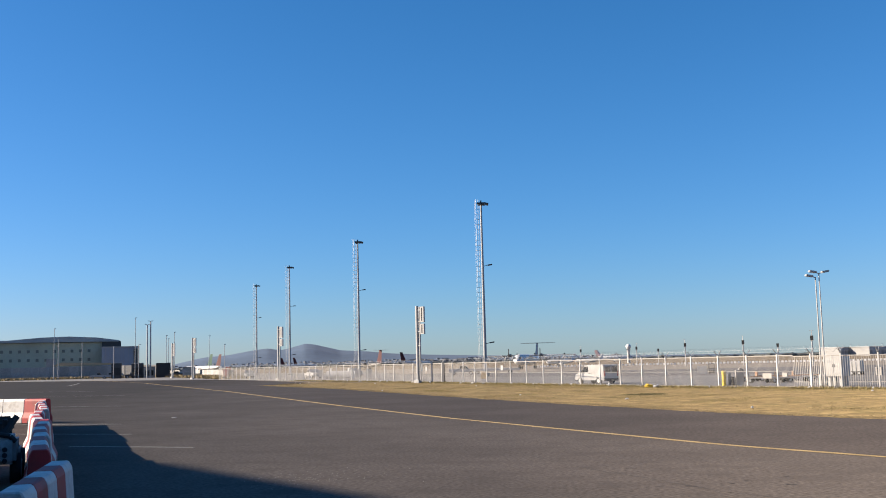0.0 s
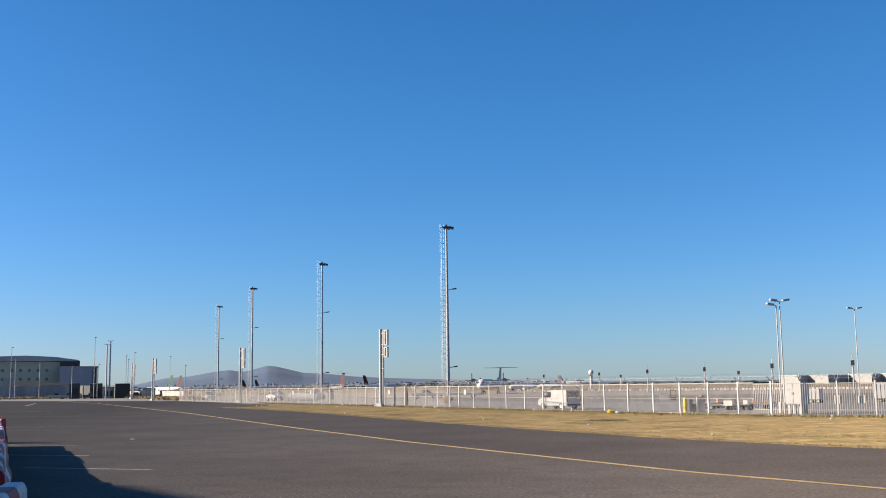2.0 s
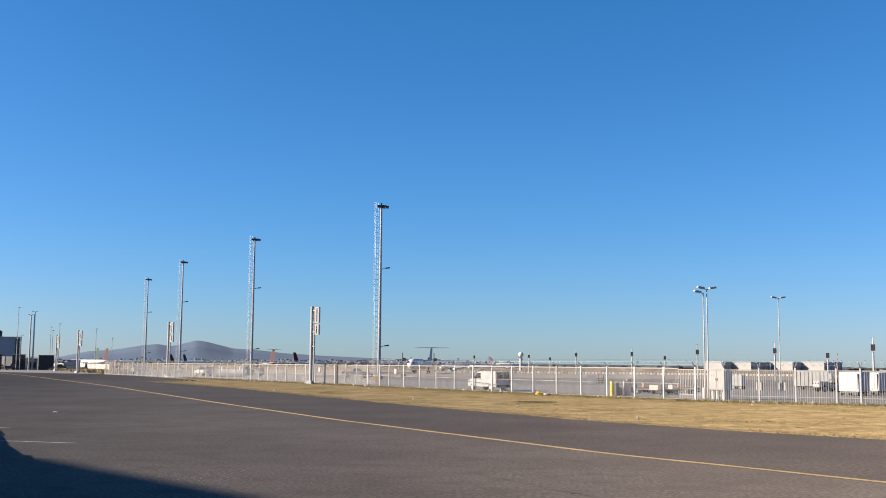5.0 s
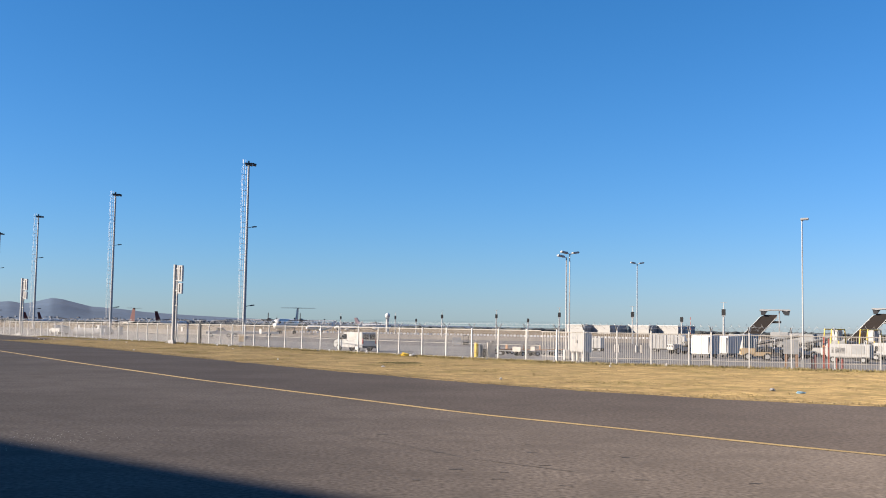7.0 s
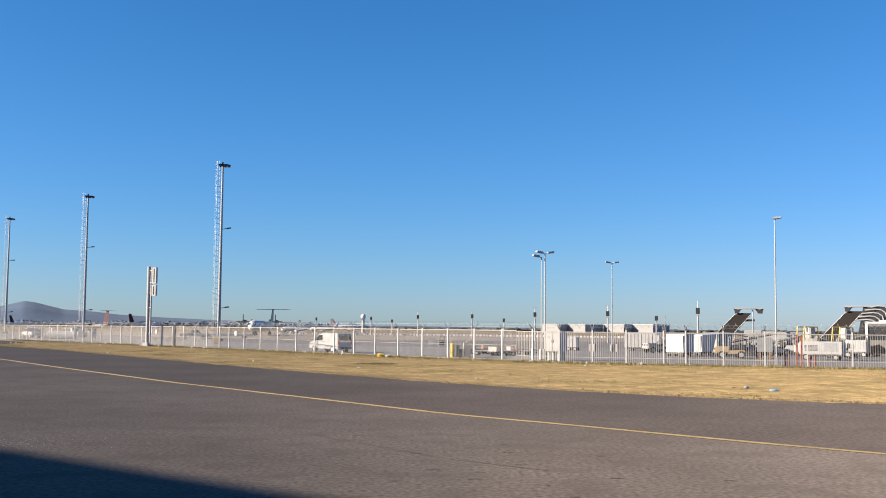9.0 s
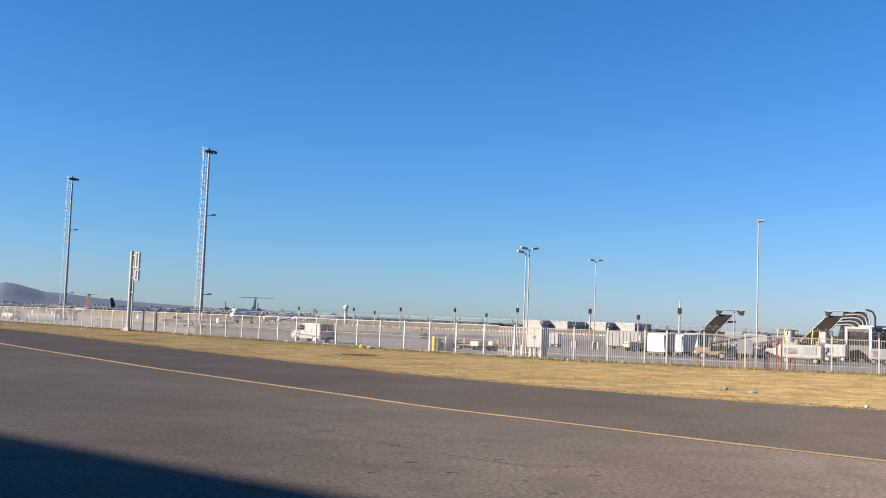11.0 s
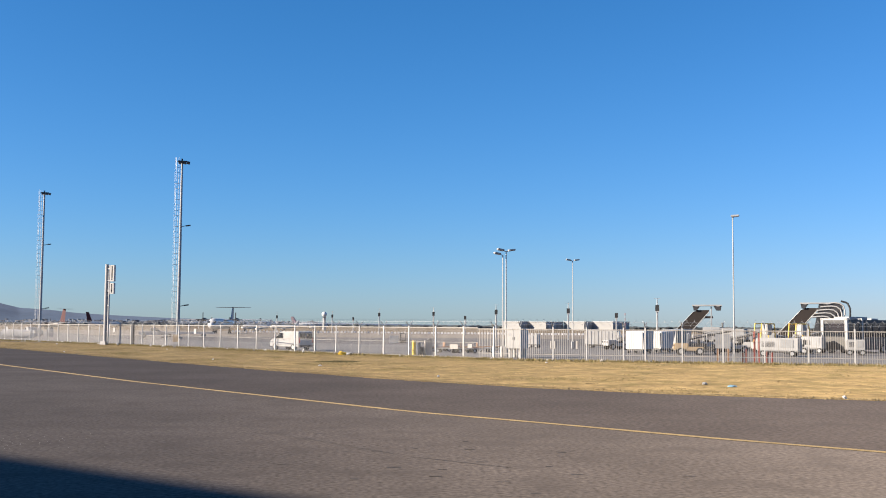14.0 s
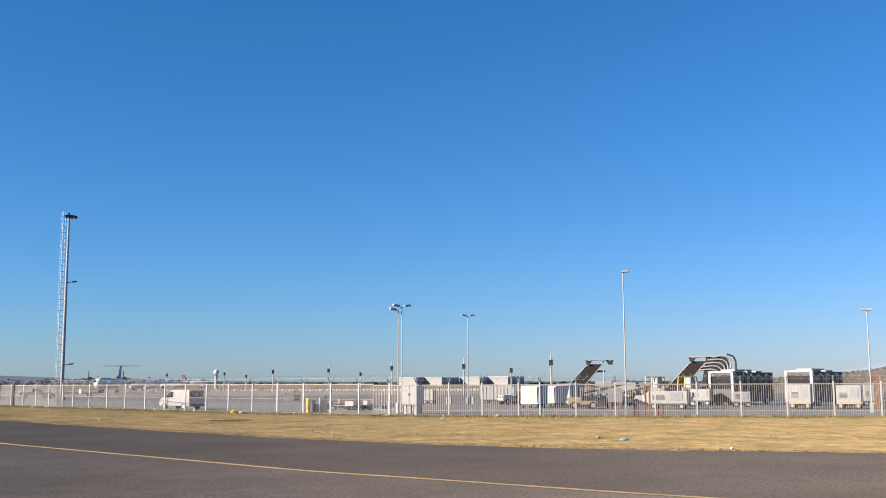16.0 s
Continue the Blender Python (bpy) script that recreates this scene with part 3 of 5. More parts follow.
def aircraft(place, rz, length, r, fin_h, label, tail, body=None, ttail=False, props=False, dark_tail=False):
    """An aircraft with its nose along +x; fin_h is the height of the fin's tip."""
    e = thing("aircraft", place, rz, label, "aircraft")
    z, L = r * 1.75, length
    bm = bmesh.new()
    lathe(bm, [(L * .5, 0.03, z - r * .25), (L * .485, r * .45, z - r * .2), (L * .455, r * .8, z - r * .08), (L * .41, r, z), (-L * .18, r, z), (-L * .34, r * .72, z + r * .22), (-L * .45, r * .33, z + r * .5), (-L * .5, 0.06, z + r * .6)])
    part("fuselage", bm, body or M_PLANE, e, soft=True)
    bm = bmesh.new()
    for s in (-1, 1):
        box(bm, (L * .468, s * r * .42, z + r * .32), (L * .014 + .3, r * .5, r * .3), s * -35, 25)
    part("cockpit_window", bm, M_GLASS, e)
    for s in (-1, 1):
        bm = bmesh.new()
        for k in range(16):
            box(bm, (L * (.36 - k * .036), s * r * .965, z + r * .28), (.32, .08, .42))
        tagged(part("window_row", bm, M_GLASS, e), kind="stuff")
    for s in (-1, 1):
        bm = bmesh.new()
        wz = z + r * .8 if props else z - r * .4
        wedge(bm, (L * .04, s * r * .6, wz), (L * .04, s * L * .47, wz + (0 if props else L * .03)), L * .13, L * .045, .35, 0 if props else L * .13)
        part("wing", bm, M_PLANE, e)
        bm = bmesh.new()
        ex, ey, ez = (L * .1, s * L * .15, wz) if props else (L * .06, s * L * .16, z - r * .95)
        er = r * .32 if props else r * .5
        lathe(bm, [(ex + L * .06, er * .5, 0), (ex + L * .05, er, 0), (ex - L * .02, er, 0), (ex - L * .08, er * .45, 0)], 14)
        bmesh.ops.translate(bm, verts=bm.verts, vec=(0, ey, ez))
        part("engine", bm, M_DARK if props else M_PLANE, e, soft=True)
        if props:
            bpart("propeller", M_DARK, e, [((ex + L * .065, ey, ez), (.1, .22, r * 2.6)), ((ex + L * .065, ey, ez), (.1, r * 2.6, .22))])
        bm = bmesh.new()
        hz = fin_h if ttail else z + r * .6
        wedge(bm, (-L * .455, s * .1, hz), (-L * .455, s * L * (.17 if ttail else .18), hz), L * .075, L * .04, .2, L * (.02 if ttail else .06))
        part("tailplane", bm, M_DARK if dark_tail else M_PLANE, e)
    bm = bmesh.new()
    wedge(bm, (-L * .40, 0, z + r * .5), (-L * .40, 0, fin_h), L * .16, L * .085, .3, L * (.055 if ttail else .085))
    part("fin", bm, tail, e)
    for x, y in ((L * .38, 0), (L * .0, r * 1.3), (L * .0, -r * 1.3)):
        bm = bmesh.new()
        tube(bm, (x, y, .4), (x, y, z - r * .5), .12, seg=6)
        for s in (-.25, .25):
            tube(bm, (x, y + s - .1, .42), (x, y + s + .1, .42), .42, seg=12)
        part("landing_gear", bm, M_BLACK, e)
    return e


aircraft(at(-8.02, 300), -94, 30, 1.5, 7.5, "white high-wing turboprop with a blue T-tail", M_NAVY, M_PLANE, ttail=True, props=True, dark_tail=True)
aircraft(at(-16.78, 500), 142, 24, 1.2, 8.9, "dark turboprop with a dark red T-tail", M_TAILRED, M_DARK, ttail=True, props=True, dark_tail=True)
aircraft(at(-25.35, 740), 150, 34, 1.5, 11.6, "white airliner with a red fin by the terminal", M_TAILRED)
aircraft(at(-25.75, 790), 150, 34, 1.5, 12.4, "white airliner with a green fin by the terminal", M_TAILGREEN)
aircraft(at(-20.75, 1200), 42, 30, 1.6, 11.8, "far white airliner with a red fin", M_TAILRED)
aircraft(at(-20.1, 1250), 42, 30, 1.6, 12.2, "far white airliner with a red swept fin", M_TAILRED)
aircraft(at(-14.1, 900), 42, 30, 1.6, 12.0, "white airliner with a red fin behind the fence", M_TAILRED)
aircraft(at(-6.25, 430), -150, 13, 0.9, 4.4, "small white business jet on the taxiway", M_PLANE)
aircraft(at(-4.75, 560), 190, 15, 0.9, 5.0, "small white jet parked far across the airfield", M_PLANE)
aircraft(at(-3.4, 640), 4, 22, 1.5, 7.6, "white regional jet with a pink fin taxiing", M_TAILPINK)


# ---- radome ----
def radome(place):
    e = thing("radome_tower", place, 0, "white radar dome on a narrow tower", "radar tower")
    bm = bmesh.new()
    bmesh.ops.create_uvsphere(bm, u_segments=18, v_segments=12, radius=1.25, matrix=Matrix.Translation((0, 0, 7.7)))
    part("dome", bm, M_PLANE, e, soft=True)
    tpart("tower", M_WHITE, e, [((0, 0, 0), (0, 0, 6.3), .8, .7)], seg=12)
    bpart("gallery", M_GREY, e, [((0, 0, 6.4), (2.2, 2.2, .25))])


radome(at(-2.63, 500))


# ---- far warehouses ----
def warehouse(a, d, w, depth, h, rz, label):
    e = thing("warehouse", at(a, d, -0.1), rz, label, "warehouse", "far warehouses")
    bpart("wall", M_SHEET, e, [((0, 0, h / 2), (w, depth, h))])
    bpart("roof", M_GREY, e, [((0, 0, h + .2), (w + .8, depth + .8, .5))])
    for k in range(3):
        bpart("loading_door", M_GREY, e, [((w * (k - 1) * .28, -depth / 2 - .05, 2.4), (w * .16, .2, 4.2))])
    bpart("facade_band", M_HANGAR, e, [((0, -depth / 2 - .06, h * .8), (w * .98, .15, h * .3))])


for a, w, dp, h in ((7.8, 9.4, 18, 6.4), (9.43, 21, 19, 6.3), (11.2, 10.5, 20, 6.6), (12.94, 21, 20, 6.7)):
    warehouse(a, 830, w, dp, h, 40, "long pale warehouse with a grey shaded end")


# ---- striped radio mast ----
def radio_mast(place):
    e = thing("radio_mast", place, 0, "thin red and white banded radio mast", "mast")
    for k in range(7):
        tpart("band", M_WHITE if k % 2 else M_REDPAINT, e, [((0, 0, k * 1.9), (0, 0, k * 1.9 + 1.9), .22)], seg=6)


radio_mast(at(13.7, 800))

# ---- white marker blocks along the runway ----
e0 = None
for i in range(132):
    a = -7.5 + i * 0.182
    p = at(a, 345 - 2.2 * a, -0.03)
    if e0 is None:
        bm = bmesh.new()
        box(bm, (0, 0, .3), (.62, .4, .6), bevel=.05)
        e0 = tagged(part("marker_block", bm, M_PLANE), "small white marker block on the runway edge", "marker block", "row of runway marker blocks")
        e0.matrix_basis = pose(p.x, p.y, p.z, 0, 0, -a)
    else:
        copy_thing(e0, pose(p.x, p.y, p.z, 0, 0, -a + 8 * math.sin(i * 2.3)))


# ---- wheels and vehicles ----
def wheel(parent, x, y, r=0.3, w=0.2, rim=None):
    bm = bmesh.new()
    tube(bm, (x, y - w / 2, r), (x, y + w / 2, r), r, seg=18)
    ob = part("wheel", bm, M_BLACK, parent, soft=True)
    bm = bmesh.new()
    s = 1 if y > 0 else -1
    tube(bm, (x, y + s * (w / 2 - .02), r), (x, y + s * (w / 2 + .015), r), r * .6, seg=14)
    part("rim", bm, rim or M_GALV, ob)


def van(place, rz):
    e = thing("delivery_van", place, rz, "white compact panel van on the apron road", "van")
    bm = bmesh.new()
    prism(bm, [(2.2, .35), (2.22, .75), (2.1, .98), (1.35, 1.16), (.72, 1.72), (.45, 1.83), (-1.95, 1.85), (-2.15, 1.75), (-2.2, .35)], -.88, .88)
    bmesh.ops.bevel(bm, geom=list(bm.edges), offset=.05, segments=2, affect="EDGES")
    part("body", bm, M_WHITE, e, soft=True)
    for s in (-1, 1):
        bm = bmesh.new()
        prism(bm, [(1.2, 1.15), (.7, 1.66), (.15, 1.68), (.15, 1.15)], s * .885 - .01, s * .885 + .01)
        part("side_window", bm, M_GLASS, e)
        bpart("door_handle", M_DARK, e, [((.0, s * .9, 1.0), (.18, .03, .04))])
        bpart("mirror", M_BLACK, e, [((1.05, s * 1.0, 1.2), (.12, .18, .2))])
        bpart("side_moulding", M_GREY, e, [((-.3, s * .9, .62), (2.4, .03, .08))])
    bm = bmesh.new()
    prism(bm, [(1.38, 1.17), (.76, 1.72), (.72, 1.7), (1.33, 1.15)], -.74, .74)
    part("windscreen", bm, M_GLASS, e)
    bpart("rear_window", M_GLASS, e, [((-2.2, .42, 1.4), (.03, .66, .5)), ((-2.2, -.42, 1.4), (.03, .66, .5))])
    for x in (2.2, -2.2):
        bpart("bumper", M_DARK, e, [((x, 0, .42), (.14, 1.7, .24))])
    for s in (-1, 1):
        bpart("headlight", M_GALV, e, [((2.16, s * .65, .82), (.1, .34, .18))])
        bpart("tail_light", M_RED, e, [((-2.21, s * .8, 1.0), (.04, .12, .5))])
        wheel(e, 1.4, s * .8, .32)
        wheel(e, -1.35, s * .8, .32)
    return e


van((-7.9, 103.0, -0.01), 134)


M_BUS = material("dark grey bus paint", (0.0511, 0.0491, 0.0471), 0.5, vary=0.1, grain=0.05)


def bus(place, rz, L, label):
    e = thing("apron_bus", place, rz, label, "bus", "apron buses")
    w = 2.9
    bm = bmesh.new()
    box(bm, (0, 0, 1.0), (L, w, 1.3), bevel=.06)
    part("lower_body", bm, M_BUS, e)
    bpart("window_band", M_GLASS, e, [((0, 0, 2.3), (L - .2, w - .04, 1.35))])
    bm = bmesh.new()
    box(bm, (0, 0, 3.15), (L, w, .4), bevel=.08)
    part("roof", bm, M_DARK, e)
    for x in (L / 2, L / 2 - 2.6):
        bm = bmesh.new()
        for s in (-1, 1):
            box(bm, (x - .1, s * (w / 2 - .12), 1.95), (.26, .3, 3.1))
        box(bm, (x - .1, 0, 3.38), (.26, w + .1, .18))
        part("white_frame", bm, M_WHITE, e, "white painted body frame")
    bpart("roof_unit", M_WHITE, e, [((L * .12, 0, 3.5), (L * .42, 1.7, .3)), ((-L * .3, 0, 3.42), (1.2, 1.4, .18))], bevel=.04)
    for k in range(5):
        for s in (-1, 1):
            bpart("window_pillar", M_DARK, e, [((L * (.22 - .155 * k), s * (w / 2 - .01), 2.3), (.1, .06, 1.35))])
    for x in (L * .32, -L * .32):
        for s in (-1, 1):
            wheel(e, x, s * (w / 2 - .12), .42, .3)
    return e


p = at(24.3, 112) + Vector((.839, .545, 0)) * 3.9
bus((p.x, p.y, -.01), 213, 7.8, "dark-windowed apron bus with white frames and roof units")
p = at(28.95, 112)
bus((p.x, p.y, -.01), 214, 6.4, "dark-windowed apron bus with a white front frame")


def ground_cart(place, rz, L, w, h, label, stripe=None, hatch=True):
    """A towed ground-power unit: housing, panels, chassis, drawbar and wheels."""
    e = thing("ground_power_cart", place, rz, label, "service cart", "towed service carts")
    bm = bmesh.new()
    box(bm, (0, 0, .45 + h / 2), (L, w, h), bevel=.07)
    part("housing", bm, M_WHITE, e)
    bpart("chassis", M_DARK, e, [((0, 0, .38), (L * 1.02, w * .8, .14))])
    if hatch:
        bpart("access_panel", M_GREY, e, [((L * .22, -w / 2 - .012, .5 + h * .55), (L * .3, .03, h * .6))])
        bpart("access_panel", M_GREY, e, [((L / 2 + .012, 0, .5 + h * .5), (.03, w * .6, h * .5))])
        for k in range(5):
            bpart("vent", M_DARK, e, [((-L * .22, -w / 2 - .014, .5 + h * .3 + .1 * k), (L * .3, .03, .04))])
    if stripe:
        bpart("skirt", stripe, e, [((0, -w / 2 - .02, .5), (L * .98, .04, .16))])
    tpart("drawbar", M_DARK, e, [((L / 2, 0, .35), (L / 2 + 1.1, 0, .3), .04)])
    for x in (L * .34, -L * .34):
        for s in (-1, 1):
            wheel(e, x, s * (w / 2 - .05), .26, .16)
    return e


for a, d, rz, L, w, h, lab in ((21.6, 96, -32, 3.6, 1.5, 1.15, "long low white service cart behind the fence"),
                               (23.3, 111, -38, 2.1, 1.5, 1.2, "white boxy service cart"),
                               (24.5, 114, -38, 1.9, 1.5, 1.2, "white boxy service cart with a worn side"),
                               (28.25, 99, -36, 1.9, 1.5, 1.75, "tall white ground power unit with panels"),
                               (30.6, 99, -36, 2.1, 1.5, 1.6, "white ground power unit with a grey hatch"),
                               (31.5, 110, -18, 1.0, .8, 1.6, "small white service cart")):
    p = at(a, d)
    ground_cart((p.x, p.y, -.01), rz, L, w, h, lab, stripe=M_TAN if a in (28.25, 30.6) else None)


def passenger_stairs(place, rz, label, hoops):
    """Stairs on a truck: flight rising along +x to a covered top platform."""
    e = thing("passenger_stairs", place, rz, label, "passenger stairs")
    bpart("chassis", M_DARK, e, [((0, 0, .7), (6.4, 2.0, .35))])
    bm = bmesh.new()
    prism(bm, [(-1.9, .9), (.75, 3.75), (2.7, 3.75), (2.7, 3.55), (1.1, 3.5), (-1.3, .85)], -.85, .85)
    part("flight", bm, M_BROWN, e, "dark worn stair flight")
    for s in (-1, 1):
        bm = bmesh.new()
        prism(bm, [(-2.3, 1.1), (.62, 4.2), (1.0, 4.42), (2.3, 4.42), (2.2, 4.15), (-.55, 1.0)], s * .9 - .02, s * .9 + .02)
        part("side_panel", bm, M_BROWN, e, "dark worn side panel")
        tpart("handrail", M_GALV, e, [((-2.3, s * .93, 1.15), (.62, s * .93, 4.26), .035), ((-.55, s * .93, 1.05), (2.25, s * .93, 4.2), .035)])
    for k in range(14):
        bpart("step", M_BROWN, e, [((-1.7 + k * .185, 0, 1.08 + k * .195), (.2, 1.6, .06))])
    bm = bmesh.new()
    prism(bm, [(.5, 5.0), (3.6, 5.0), (3.65, 4.88), (3.2, 4.8), (2.9, 4.88), (1.5, 4.88), (1.0, 4.8), (.45, 4.88)], -1.25, 1.25)
    part("canopy", bm, M_WHITE, e, "pale canopy with dark drop edges")
    for x0, x1, y0 in ((2.75, 3.6, .12), (.55, 1.3, -.12)):
        bm = bmesh.new()
        prism(bm, [(x0, 4.88), (x1, 4.88), (x1 - .2 + y0, 4.4), (x0 + .2 + y0, 4.4)], -1.15, 1.15)
        part("canopy_edge", bm, M_DARK, e, "dark drop edge of the canopy")
    tpart("column", M_GALV, e, [((2.5, s * .85, 1.0), (2.5, s * .85, 4.8), .06) for s in (-1, 1)] + [((.4, s * .85, 1.0), (.9, s * .85, 3.5), .06) for s in (-1, 1)])
    bpart("cab", M_WHITE, e, [((-3.4, .45, 1.35), (1.0, 1.0, 1.3))], bevel=.08)
    bpart("cab_window", M_GLASS, e, [((-3.4, .45, 1.68), (1.03, .9, .45))])
    if hoops:
        for k in range(5):
            x0, z0 = 4.15 - k * .3, 4.98 - k * .36
            for s in (-1, 1):
                bm = bmesh.new()
                pts = [(x0 - 1.3, s * 1.16, z0 - .1), (x0 - .2, s * 1.18, z0), (x0 + .35, s * 1.18, z0 - .08), (x0 + .7, s * 1.18, z0 - .34), (x0 + .82, s * 1.18, z0 - .75), (x0 + .84, s * 1.18, z0 - 1.3 + k * .14)]
                for q, r in zip(pts, pts[1:]):
                    tube(bm, q, r, .075, seg=8)
                part("hoop", bm, M_WHITE, e, "bent white tube hoop", soft=True)
        bm = bmesh.new()
        prism(bm, [(1.7, 1.2), (4.7, 1.2), (4.8, 4.2), (4.6, 4.8), (4.1, 4.98), (2.4, 4.86)], -1.1, 1.1)
        part("awning", bm, M_DARK, e, "dark concertina awning")
        for k in range(7):
            bpart("awning_fold", M_BLACK, e, [((4.9 - k * .42, -1.12, 3.0 - k * .1), (.1, .06, 3.3 - k * .3))])
        tpart("end_hoop", M_BLACK, e, [((4.6, -1.2, 5.15), (5.25, -1.2, 4.95), .1), ((5.25, -1.2, 4.95), (5.5, -1.2, 4.4), .1), ((5.5, -1.2, 4.4), (5.5, -1.2, 2.6), .1)])
    for x in (-2.3, 2.3):
        for s in (-1, 1):
            wheel(e, x, s * .95, .4, .26)
    return e


p = at(17.0, 119)
passenger_stairs((p.x, p.y, -.05), -18, "towable passenger stairs with a dark flight and pale canopy", False)
p = at(22.45, 132)
hooped = passenger_stairs((p.x, p.y, -.01), -24, "passenger stairs with white bent hoops and a brown flight", True)
hooped.matrix_basis = hooped.matrix_basis @ Matrix.Scale(1.1, 4)


M_PALEGREY = material("pale grey sheet metal", (0.418, 0.418, 0.418), 0.5, vary=0.12, grain=0.06, scale=1.2, fine=15, each=0.1)


def cargo_box(place, rz, L, w, h, tilt, mat, label, end=None):
    """A ribbed cargo container on a low dolly, leaning by tilt degrees."""
    e = thing("cargo_container", place, rz, label, "container", "cargo containers on the apron")
    bm = bmesh.new()
    prism(bm, [(-L / 2, .4), (L / 2, .4), (L / 2 + h * math.tan(radians(tilt)), .4 + h), (-L / 2 + h * .05, .4 + h * .96)], -w / 2, w / 2)
    part("shell", bm, mat, e)
    for k in range(int(L / .42)):
        x = -L / 2 + .25 + k * .42
        bpart("rib", mat, e, [((x, -w / 2 - .02, .4 + h * .47), (.06, .05, h * .88))])
    bpart("dolly", M_DARK, e, [((0, 0, .3), (L, w * .9, .14))])
    bpart("end_panel", end or M_WHITE, e, [((-L / 2 - .02, 0, .4 + h * .48), (.04, w * .92, h * .86))])
    for x in (-L * .36, L * .36):
        for s in (-1, 1):
            wheel(e, x, s * w * .4, .2, .14)
    return e


for a, d, rz, L, w, h, tilt, mat, lab in ((12.6, 126, -24, 4.2, 2.0, 1.75, -14, M_WHITE, "white ribbed cargo container on a dolly"),
                                          (14.45, 101, 46, 1.8, 1.9, 1.75, 6, M_PALEGREY, "grey-sided cargo container with a bright white end"),
                                          (15.45, 106, 40, 1.9, 1.9, 1.7, 22, M_PALEGREY, "grey leaning cargo container"),
                                          (16.3, 110, 40, 2.0, 1.9, 1.9, 22, M_GREY, "grey leaning cargo container with ribbed sides"),
                                          (8.8, 122, -28, 1.15, 1.1, 1.15, 0, M_WHITE, "small white container on a dark base"),
                                          (20.2, 132, -10, 3.2, 2.0, 2.0, 4, M_WHITE, "white box body among the parked equipment"),
                                          (18.9, 134, -10, 2.2, 1.8, 2.1, -6, M_WHITE, "white machine housing beside the stairs")):
    p = at(a, d)
    cargo_box((p.x, p.y, -.01), rz, L, w, h, tilt, mat, lab, M_GREY if tilt > 20 else M_PALEGREY)


def tug(place, rz, paint, label, screen=True):
    """A small baggage tractor: hood, deck, seat, wheel and a screen frame."""
    e = thing("baggage_tug", place, rz, label, "baggage tug", "baggage tugs")
    bm = bmesh.new()
    box(bm, (.75, 0, .75), (1.3, 1.3, .6), bevel=.08)
    part("hood", bm, paint, e)
    bpart("deck", paint, e, [((-.45, 0, .55), (1.5, 1.3, .35))], bevel=.04)
    bpart("seat", M_BLACK, e, [((-.55, 0, .85), (.5, .9, .2)), ((-.82, 0, 1.15), (.14, .9, .5))], bevel=.04)
    tpart("steering_wheel", M_BLACK, e, [((.1, .3, 1.0), (-.12, .3, 1.25), .03), ((-.1, .05, 1.26), (-.1, .55, 1.26), .03)])
    if screen:
        tpart("screen_frame", M_GALV, e, [((.1, -.6, 1.0), (.05, -.6, 1.9), .03), ((.1, .6, 1.0), (.05, .6, 1.9), .03), ((.05, -.6, 1.9), (.05, .6, 1.9), .03)])
    for s in (-.45, 0, .45) if screen else ():
        bm = bmesh.new()
        tube(bm, (1.38, s, .85), (1.43, s, .85), .09, seg=12)
        part("headlight", bm, M_DARK, e)
    for x in (.8, -.85):
        for s in (-1, 1):
            wheel(e, x, s * .62, .33, .22, M_WHITE)
    return e


for a, d, rz, mat, lab in ((17.05, 97, 170, M_TAN, "tan-orange baggage tug with a screen frame"), (18.0, 99, 160, M_DARK, "dark baggage tug with white wheel rims"),
                           (13.2, 116, 200, M_WHITE, "white baggage tug beside the long container"), (19.3, 108, 190, M_WHITE, "white baggage tug among parked equipment"),
                           (22.4, 104, 150, M_GREY, "grey baggage tug between service carts"), (-25.65, 300, 200, M_WHITE, "white baggage tug by the perimeter"), (-24.9, 310, 170, M_WHITE, "white tug with a cab frame by the perimeter")):
    p = at(a, d)
    tug((p.x, p.y, -.01), rz, mat, lab)


def lift_frame(place, rz):
    e = thing("scissor_lift", place, rz, "yellow-framed lift machine with white housings", "lift")
    bpart("base", M_WHITE, e, [((0, 0, .7), (2.4, 1.4, .7))], bevel=.05)
    tpart("frame", M_YELLOW, e, [((x, y, 1.0), (x * .8, y, 2.9), .06) for x in (-1, 1) for y in (-.5, .5)] + [((-.8, y, 2.9), (.8, y, 2.9), .06) for y in (-.5, .5)])
    bpart("tank", M_WHITE, e, [((.3, 0, 2.3), (.7, .9, 1.1))], bevel=.08)
    for x in (-.8, .8):
        for s in (-1, 1):
            wheel(e, x, s * .65, .3)


for a, d in ((20.9, 112), (22.6, 112)):
    p = at(a, d)
    lift_frame((p.x, p.y, -.01), 20)


# ---- things just behind the fence ----
def cabinet(place, rz):
    e = thing("utility_cabinet", place, rz, "white steel utility cabinet raised on two white legs", "utility cabinet")
    bm = bmesh.new()
    box(bm, (0, 0, 1.5), (1.25, 1.5, 1.62), bevel=.03)
    part("body", bm, M_WHITE, e)
    for s in (-1, 1):
        bpart("door", M_WHITE, e, [((s * .31, -.765, 1.5), (.58, .03, 1.52))])
        bpart("handle", M_DARK, e, [((s * .06, -.79, 1.5), (.03, .03, .2))])
        tpart("leg", M_WHITE, e, [((s * .42, -.35, 0), (s * .42, -.35, .7), .16)], seg=12)
        tpart("leg", M_WHITE, e, [((s * .42, .45, 0), (s * .42, .45, .7), .16)], seg=12)
    bpart("notice", M_GREY, e, [((-.3, -.786, 1.8), (.3, .012, .2))])
    return e


p = at(7.9, 83)
cabinet((p.x, p.y, -.01), -30)


